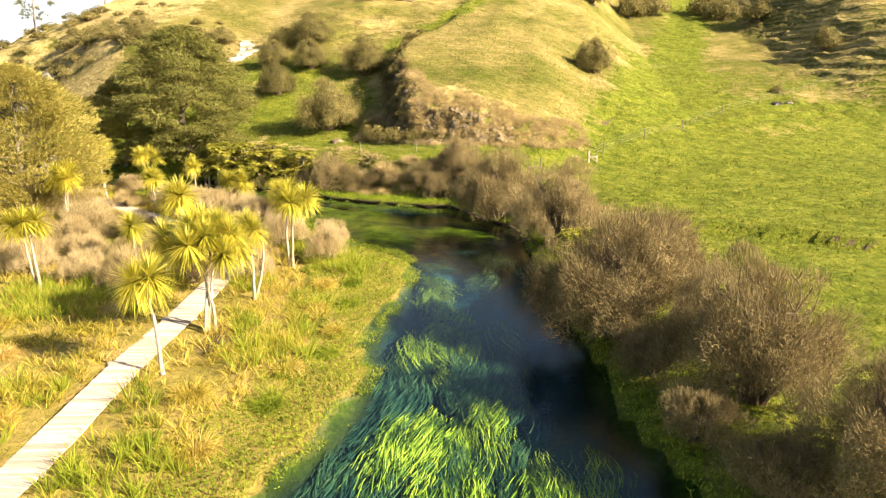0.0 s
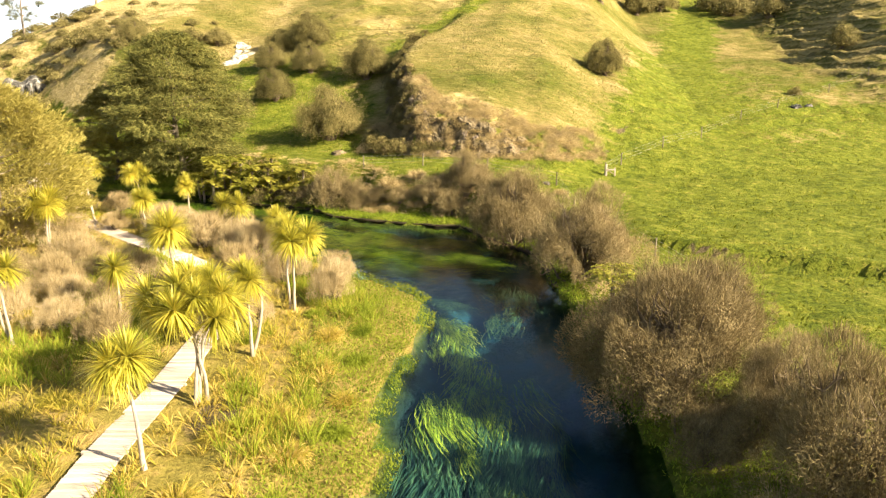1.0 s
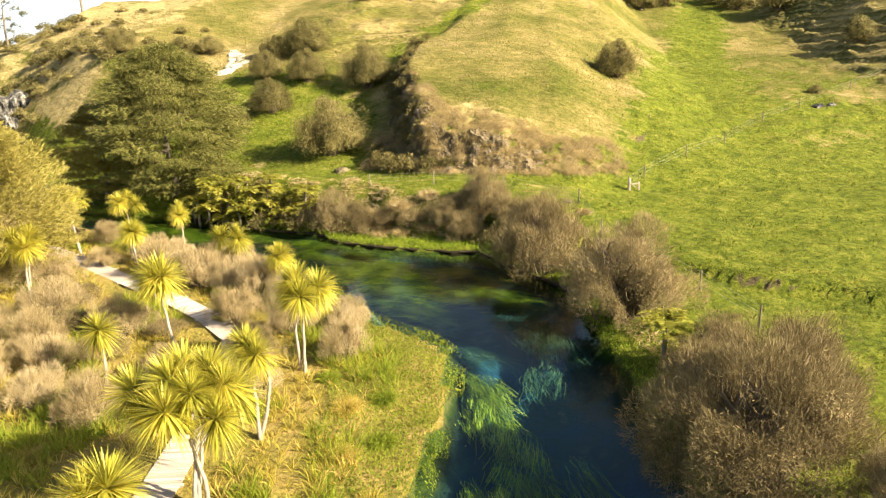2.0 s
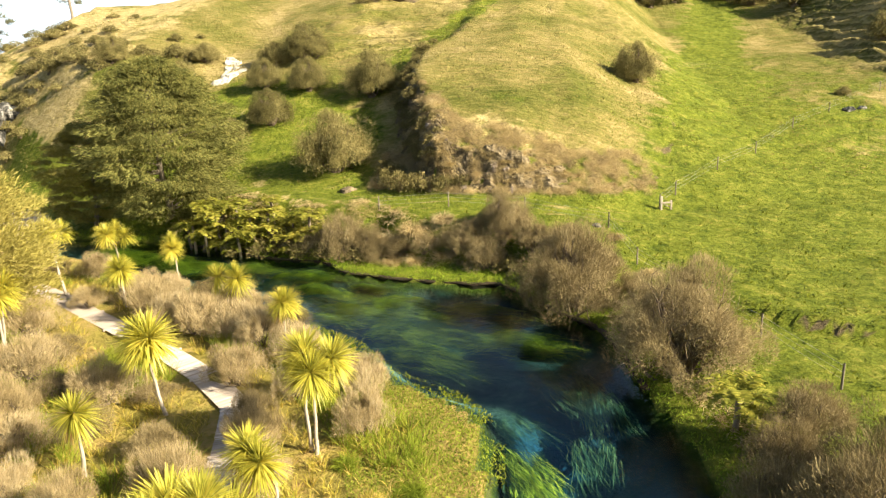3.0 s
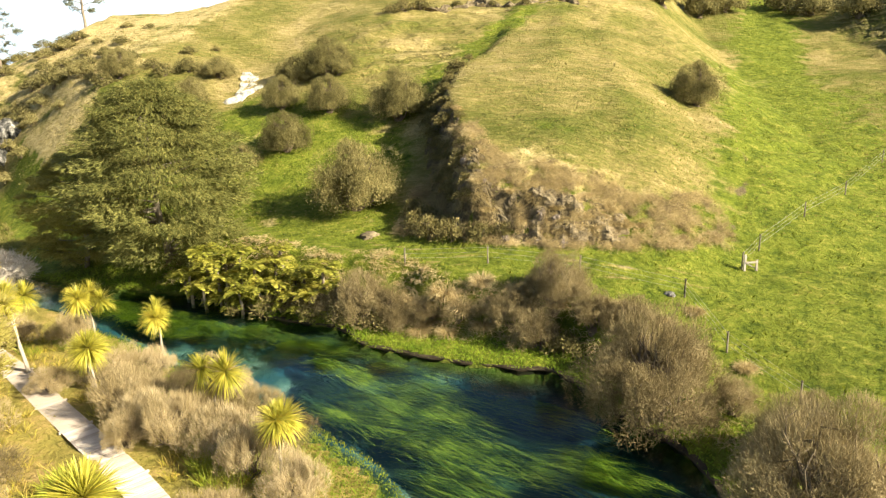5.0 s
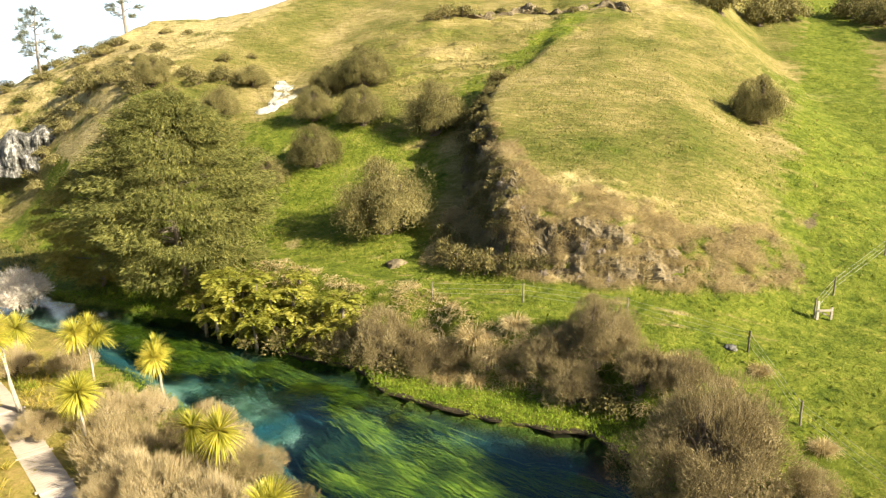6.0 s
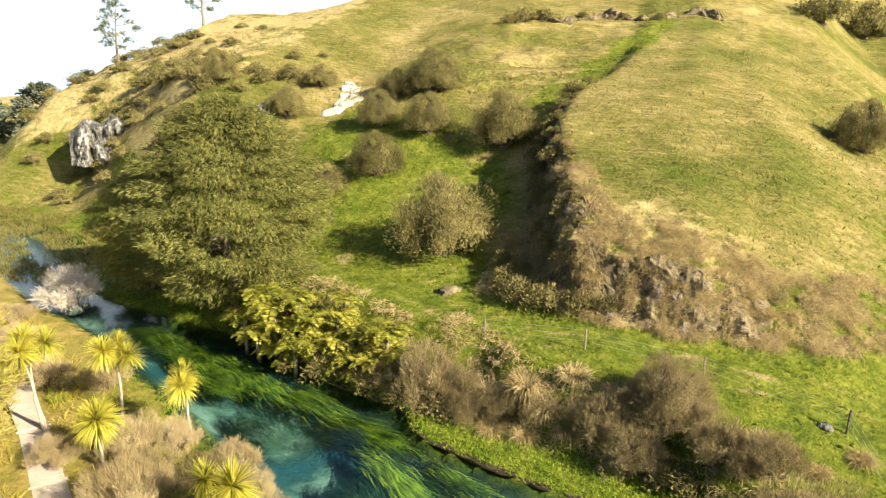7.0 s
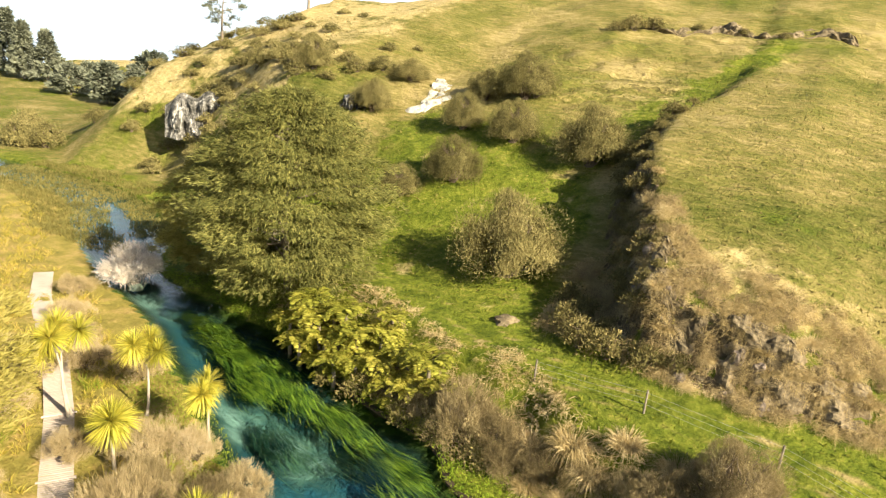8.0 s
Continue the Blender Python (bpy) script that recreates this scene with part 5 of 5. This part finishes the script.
GREY_ROCK = rock_material("weathered grey rock", [(0.3, (0.05, 0.04, 0.035)), (0.5, (0.16, 0.125, 0.10)), (0.72, (0.32, 0.26, 0.21))], 1.1)
SLABS = [slab_mesh(s) for s in (1.0, 5.0, 9.0)]
_r = np.random.default_rng(31)
for k in range(9):
    x = _r.uniform(-9.5, -1.5)
    up = _r.uniform(0.2, 4.2) * (1 - 0.045 * (x + 12))
    y = float(np.interp(x, [-12, -10, -8, -6, -3, 4], [76.5, 74, 71.4, 69.6, 68.8, 69.2])) + up
    s = _r.uniform(0.22, 0.5)
    part("rock_slab", SLABS[k % 3], outcrop, "weathered grey rock").matrix_basis = Matrix.LocRotScale((x, y - 0.15, height(x, y) - 0.05), Euler((_r.uniform(-0.5, 0.5), _r.uniform(-0.4, 0.4), _r.uniform(0, 6))), (s, s * 0.8, s * 1.15))
drape("earth_scarp", lambda u, v: (-28.0 + 32 * u, 130.0 + 5.5 * np.sin(u * 2.4) + 0.9 * np.sin(u * 17) + (1.6 + 2.2 * np.sin(u * 9 + 1) ** 2) * v), 120, 18, 0.9, 17.0, EARTH_ROCK, "earth bank broken open high on the hill", "rock")
drape("white_slip", lambda u, v: (-40.7 + (1.3 + 1.9 * np.sin(0.5 + 2.4 * u) ** 2 + 0.5 * np.sin(u * 19)) * v + 0.8 * np.sin(u * 5), 99.2 + 11.2 * u), 80, 18, 0.45, 11.0, WHITE_SLIP, "bare white limestone slip on the hillside", "rock")


def limestone_cliff(x, y, width, tall, turn, label):
    nu, nv = 60, 40
    u, v = np.meshgrid(np.linspace(-0.5, 0.5, nu), np.linspace(-0.1, 1, nv))
    u, v = u.ravel(), v.ravel()
    flute = np.array([noise.fractal(Vector((a * 6, b * 1.3, x)), 0.8, 2.0, 5) for a, b in zip(u, v)])
    crag = np.array([noise.noise(Vector((a * 5, 2.0, y))) for a in u])
    edge = smooth(0.5, 0.34, np.abs(u)) * smooth(1.0, 0.75, v)
    out = (1.2 + 1.5 * flute) * edge - 0.5
    top = tall * (1 - 0.35 * (2 * u) ** 2 + 0.18 * crag)
    P = np.stack([u * width, -out + v * 1.2, v * top], 1)
    i = np.arange((nv - 1) * (nu - 1))
    a = (i // (nu - 1)) * nu + i % (nu - 1)
    ob = mesh_object("limestone_cliff", P, np.stack([a, a + 1, a + nu + 1, a + nu], 1), LIMESTONE)
    ob.matrix_basis = Matrix.Translation((x, y, height(x, y) - 0.25 * tall)) @ Matrix.Rotation(turn, 4, "Z")
    return tagged(ob, label, "rock")


limestone_cliff(-71.0, 102.8, 9.8, 5.4, 0.75, "white and grey fluted limestone cliff below the hill")
limestone_cliff(-45.5, 98.5, 3.4, 1.6, 0.4, "small pale limestone face behind the big tree")


BRACKEN = leafy("dead bracken", [(0.2, (0.13, 0.095, 0.045)), (0.8, (0.38, 0.285, 0.145))], 0.6, 0.3)


def hill_tufts():
    """Long dry grass hanging over the bluff and standing along the spur, and short tufts over the hill."""
    rng = np.random.default_rng(13)
    for name, mat, label, many, share in (("dry_grass", HAYGRASS, "long pale dry grass hanging over the bluff", 5200, 0.0), ("bracken", BRACKEN, "brown dead bracken hanging on the bluff", 2600, 0.55)):
        x, y = scatter(rng, many, -14.5, 9.5, 68.5, 84)
        d = hill(x, y)[0]
        side = smooth(-7.5, -9.5, x) * smooth(-15.5, -12, x)
        keep = (d > -1.0) & (d < 5.5 + 3 * wave(x, y, 0.8) + 7 * side) & (rng.uniform(0, 1, many) < smooth(12, 5, x) * 0.95) & (wave(x + 7 * share, y, 1.5) + 0.5 * wave(x, y, 3.1) + rng.normal(0, 0.15, many) > -0.2 + 0.3 * share)
        x, y = x[keep], y[keep]
        per = 42
        n = len(x) * per
        z = land(x, y)[0]
        size = np.repeat(rng.uniform(0.6, 1.35, len(x)), per)
        a = rng.uniform(0, 6.28, n)
        out = np.stack([np.cos(a) * 0.6, np.sin(a) * 0.6 - 0.4, np.full(n, 0.75)], 1)
        root = np.stack([np.repeat(x, per), np.repeat(y, per), np.repeat(z, per) + 0.1], 1) + rng.normal(0, 0.13, (n, 3)) * size[:, None]
        v, f = ribbons(root, unit(out), rng.uniform(0.45, 1.0, n) * size, 0.017, 0.9, rng, 2, face=(0.1, -0.8, 0.8))
        tagged(new(name, fast_mesh(name, v, f, mat)), label, "grass", kind="stuff")
    x, y = scatter(rng, 30000, -80, 45, 66, 125)
    zz, shore, west, d = land(x, y)
    gully = np.exp(-((x - 15 - 0.25 * (y - 80)) / 6.0) ** 2)
    keep = (d > 1) & (rng.uniform(0, 1, len(x)) < 0.75 - 0.6 * gully) & ~west
    x, y, zz = x[keep], y[keep], zz[keep]
    n = len(x)
    v, f = cards(np.stack([x, y, zz + 0.05], 1), unit(rng.normal(0, 0.35, (n, 3)) + [0.1, -1.0, 0.1]), rng.uniform(0.2, 0.5, n), rng.uniform(0.06, 0.14, n), rng, np.tile([0, -0.5, 1.0], (n, 1)))
    tagged(new("hill_grass", fast_mesh("hill grass", v, f, HILLGRASS)), "short dry tufts over the steep hillside", "grass", kind="stuff")


hill_tufts()


def pasture_tufts():
    rng = np.random.default_rng(15)
    x, y = scatter(rng, 80000, -34, 48, 20, 112)
    z, shore, west, d = land(x, y)
    near = np.exp(-np.maximum(y - 45, 0) / 45)
    keep = ~west & (shore > 3.5) & (rng.uniform(0, 1, len(x)) < 0.25 + 0.75 * near) & ((d < 3) | (x > 6)) & (wave(x, y, 0.5) + 0.7 * wave(x, y, 1.6) + rng.normal(0, 0.5, len(x)) > 0)
    x, y, z = x[keep], y[keep], z[keep]
    n = len(x)
    v, f = cards(np.stack([x, y, z + 0.03], 1), unit(rng.normal(0, 0.6, (n, 3)) + [0, 0, 0.3]), rng.uniform(0.14, 0.34, n), rng.uniform(0.06, 0.14, n), rng, np.tile([0.2, -0.2, 1.0], (n, 1)))
    tagged(new("pasture_grass", fast_mesh("pasture grass", v, f, PASTURE)), "grazed green pasture grass in uneven tufts", "grass", kind="stuff")


pasture_tufts()


def bank_brush():
    """Dead grass, bracken and low brush that clothe the steep far bank."""
    rng = np.random.default_rng(14)
    x, y = scatter(rng, 26000, -34, 12, 34, 73)
    z, shore, west, d = land(x, y)
    keep = ~west & (shore > np.where((x > -13.5) & (x < -1), 2.6, 1.5)) & (shore < np.where(x < 4, 5.2, 3.2) + wave(x, y, 0.9)) & (wave(x, y, 1.3) + rng.normal(0, 0.5, len(x)) > -0.3) & (d < -2)
    x, y, z = x[keep], y[keep], z[keep]
    per = 15
    n = len(x) * per
    a = rng.uniform(0, 6.28, n)
    out = np.stack([np.cos(a), np.sin(a) - 0.3, np.full(n, 0.9)], 1)
    root = np.stack([np.repeat(x, per), np.repeat(y, per), np.repeat(z, per)], 1) + rng.normal(0, 0.12, (n, 3)) * [1, 1, 0.3]
    size = np.repeat(rng.uniform(0.4, 0.95, len(x)), per)
    v, f = ribbons(root, unit(out), size * rng.uniform(0.6, 1.1, n), 0.026, 0.8, rng, 2)
    tagged(new("bank_grass", fast_mesh("bank grass", v, f, HAYGRASS)), "straw-coloured long grass on the steep bank", "grass", kind="stuff")


bank_brush()


# ---- tussocks on the far bank ----
def tussock_mesh(seed, n=900, mat=None):
    rng = np.random.default_rng(seed)
    a = rng.uniform(0, 6.28, n)
    out = np.stack([np.cos(a), np.sin(a), np.zeros(n)], 1)
    v, f = ribbons(out * rng.uniform(0, 0.35, (n, 1)), unit(out * rng.uniform(0.1, 0.9, (n, 1)) + [0, 0, 1]), rng.uniform(0.7, 1.3, n), 0.017, rng.uniform(0.5, 1.0, n), rng, 3)
    return fast_mesh("tussock", v, f, mat or HAYGRASS)


def tussock(rows, label, seed, n=900, mat=None, group="tussocks on the bank"):
    ob = new("tussock", tussock_mesh(seed, n, mat))
    tagged(ob, label, "grass clump", group)
    set_out(ob, rows)


tussock([(-4.9, 63.6, 1.5, 1.7), (-12.6, 64.0, 1.5, 1.7), (-8.3, 63.2, 1.5, 1.7), (-15.9, 65.8, 1.3, 1.4), (-2.6, 62.8, 1.2, 1.2), (0.9, 61.6, 1.2, 1.1), (2.3, 58.8, 1.1, 1.0), (0.5, 71.0, 0.8, 0.7), (1.8, 71.1, 0.7, 0.7), (3.0, 71.0, 0.8, 0.7), (4.4, 70.8, 0.7, 0.6), (5.8, 71.0, 0.7, 0.6), (7.0, 71.3, 0.6, 0.5), (-0.8, 70.6, 0.8, 0.8), (2.4, 69.9, 0.6, 0.5), (5.0, 69.8, 0.6, 0.5), (-2.6, 70.9, 0.8, 0.8), (-10.9, 62.6, 1.3, 1.3), (-7.0, 62.4, 1.3, 1.3), (-9.2, 62.4, 1.2, 1.2), (-9.4, 64.0, 1.9, 2.3), (-7.2, 64.2, 1.4, 1.7), (-11.5, 64.3, 1.6, 1.9), (-13.4, 65.4, 1.1, 1.2), (-10.6, 63.2, 1.0, 1.3), (5.0, 62.0, 1.0, 0.9), (3.2, 60.6, 0.9, 0.8), (6.4, 56.6, 1.0, 0.9), (8.2, 51.8, 1.0, 0.9)] + [(x, y, 0.75 + 0.35 * math.sin(7 * x) ** 2, 0.8 + 0.3 * math.cos(5 * x) ** 2) for x, y in [(-8.2, 72.4), (-7.4, 71.4), (-6.6, 73.2), (-5.8, 71.8), (-5.0, 70.6), (-4.4, 72.6), (-3.6, 71.4), (-2.9, 72.4), (-2.2, 70.4), (-1.4, 71.6), (-0.6, 72.2), (0.2, 70.4), (-6.9, 70.4), (-9.0, 74.0), (-9.8, 76.4), (-10.3, 79.0), (-10.9, 82.0), (-11.2, 85.0), (1.0, 71.6), (2.0, 70.8)]],
        "pale straw-coloured tussock drooping on the bank", 21)

tussock([(-6.2, 26.4, 1.1, 1.1), (-5.0, 24.0, 1.2, 1.1), (-7.1, 21.0, 1.1, 1.1), (-5.6, 18.2, 1.2, 1.2), (-7.6, 24.8, 0.9, 0.9), (-4.3, 28.2, 0.9, 0.9), (-6.4, 33.8, 1.0, 1.1), (-14.6, 26.6, 1.0, 0.9), (-16.8, 29.6, 1.1, 1.0), (-13.0, 21.2, 1.0, 0.9), (-15.8, 23.4, 1.1, 0.9), (-12.2, 18.6, 1.0, 0.9), (-18.6, 26.6, 1.1, 1.0), (-5.8, 30.6, 0.9, 1.0), (-10.0, 44.6, 1.1, 1.3)],
        "soft golden tussock with arching blades in the marsh", 23, 900, TUSSOCK, "tussocks in the marsh")
tussock([(-4.6, 21.4, 1.0, 0.9), (-3.9, 25.8, 0.9, 0.8), (-5.2, 35.0, 0.9, 1.0), (-15.4, 31.4, 1.0, 0.9), (-17.6, 24.6, 1.1, 0.9), (-13.6, 29.0, 0.9, 0.8), (-4.6, 31.8, 0.9, 0.9), (-22.0, 44.8, 1.0, 1.0), (-7.8, 36.2, 0.8, 0.9)],
        "yellow-green sedge clump standing in the marsh", 24, 900, GREENREED, "sedge clumps in the marsh")


# ---- fence ----
POSTWOOD = rough_surface("grey post wood", [(0.3, (0.09, 0.07, 0.05)), (0.7, (0.26, 0.22, 0.17))], 2, 25)
WIRE = rough_surface("fence wire", [(0.3, (0.25, 0.24, 0.22)), (0.7, (0.4, 0.38, 0.35))], 3, 30, 0.05, 0.001, 0.5)


def fence(rows, label):
    ob = thing("wire_fence", Matrix(), label, "fence")
    post = fast_mesh("fence post", *tube([(0, 0, -0.3), (0, 0, 0.6), (0.01, 0, 1.15)], [0.055, 0.052, 0.05], 7), POSTWOOD)
    tops = []
    for x, y in rows:
        z = height(x, y)
        o = part("post", post, ob)
        o.matrix_basis = Matrix.Translation((x, y, z)) @ Matrix.Rotation(0.05 * math.sin(x * 3), 4, "X")
        tops.append(np.array([x, y, z]))
    for p, q in zip(tops[:-1], tops[1:]):
        for lift in (0.45, 0.75, 1.05):
            part("wire", fast_mesh("wire", *tube([p + [0, 0, lift], (p + q) / 2 + [0, 0, lift - 0.02], q + [0, 0, lift]], [0.006] * 3, 4), WIRE), ob)


fence([(9.2, 68.9), (10.9, 71.5), (15.7, 77.7), (20.8, 83.9), (27.3, 93.1), (33.7, 100.2), (43.1, 109.1), (50, 114)], "old wire fence climbing the pasture")
fence([(4.7, 63.5), (5.9, 58.2), (7.9, 53.4), (10.2, 47.6), (11.6, 42.0)], "wire fence with wooden posts along the river bank")
fence([(-12.6, 67.2), (-7.0, 66.4), (-1.2, 65.6), (4.7, 63.5)], "low wire fence between track and river bank")


def stile():
    x, y = 9.3, 68.7
    ob = thing("fence_stile", stand(x, y, 0.8, 0.8, 0.15, 0), "pale timber stile post with a rail and brace", "stile")
    pale = TIMBER
    for dx, tall in ((0, 1.35), (0.95, 0.9)):
        o = part("post", box_mesh("stile post", 0.15, 0.13, tall, 0.01, pale), ob)
        o.matrix_basis = Matrix.Translation((dx, 0, tall / 2))
    o = part("rail", box_mesh("rail", 0.95, 0.05, 0.14, 0.005, pale), ob)
    o.matrix_basis = Matrix.Translation((0.5, -0.08, 0.72))
    o = part("brace", box_mesh("brace", 1.1, 0.05, 0.09, 0.005, pale), ob)
    o.matrix_basis = Matrix.Translation((0.45, 0.08, 0.45)) @ Matrix.Rotation(0.5, 4, "Y")


stile()


def boulder(x, y, size, label, material=None):
    bm = bmesh.new()
    bmesh.ops.create_icosphere(bm, subdivisions=3, radius=1)
    for v in bm.verts:
        v.co *= 1 + 0.35 * noise.fractal(v.co * 1.2 + Vector((x, y, 0)), 0.9, 2, 4)
    me = bpy.data.meshes.new("boulder")
    bm.to_mesh(me)
    bm.free()
    me.materials.append(material or LIMESTONE)
    ob = new("boulder", me)
    ob.matrix_basis = stand(x, y, size, size * 0.6, x, 0.1 * size)
    tagged(ob, label, "rock", "boulders")


boulder(3.9, 63.6, 0.32, "pale limestone boulder beside a fence post")
boulder(36.5, 101.5, 0.8, "pale boulder lying in the pasture")
boulder(38.2, 102.3, 0.6, "small pale boulder lying in the pasture")
boulder(-16.3, 72.4, 0.7, "mossy boulder below the bluff", EARTH_ROCK)

# ---- far trees ----
# the haze of distance is put into the needles' pale grey-green
HAZED_PINE = leafy("pine needles paled by haze", [(0.25, (0.11, 0.12, 0.08)), (0.5, (0.19, 0.20, 0.14)), (0.75, (0.28, 0.29, 0.20))])
crown_tree("pine_tree", 201, 9.8, 2.7, 3.0, 22, 620, (0.75, 0.10), HAZED_PINE, "thin pine with a sparse rounded crown on the ridge", -81.0, 116.2, 0.0)
crown_tree("pine_tree", 202, 11.0, 3.0, 2.2, 24, 640, (0.75, 0.10), HAZED_PINE, "tall sparse tree on the skyline", -77.0, 131.0, 0.0)
for k, (x, y, h, r) in enumerate([(-204, 161, 17, 4.2), (-193, 158, 14.5, 4.2), (-186, 160, 13, 4.0), (-214, 160, 16, 4.6)]):
    crown_tree("conifer_tree", 210 + k, h, r, 1.0, 50, 1500, (1.5, 0.5), HAZED_PINE, "dark conical conifer on the far rise", x, y, 0.1, 1.0, "tree", "far conifers")
for k, (x, y, h, r) in enumerate([(-131, 147, 11, 6.5), (-146, 147, 9, 4), (-163, 150, 7, 4.5), (-176, 165, 6, 4)]):
    crown_tree("far_tree", 220 + k, h, r, 1.0, 40, 1200, (1.2, 0.45), HAZED_PINE, "dark rounded tree beyond the hill", x, y, 0.1, 0.3, "tree", "far trees")
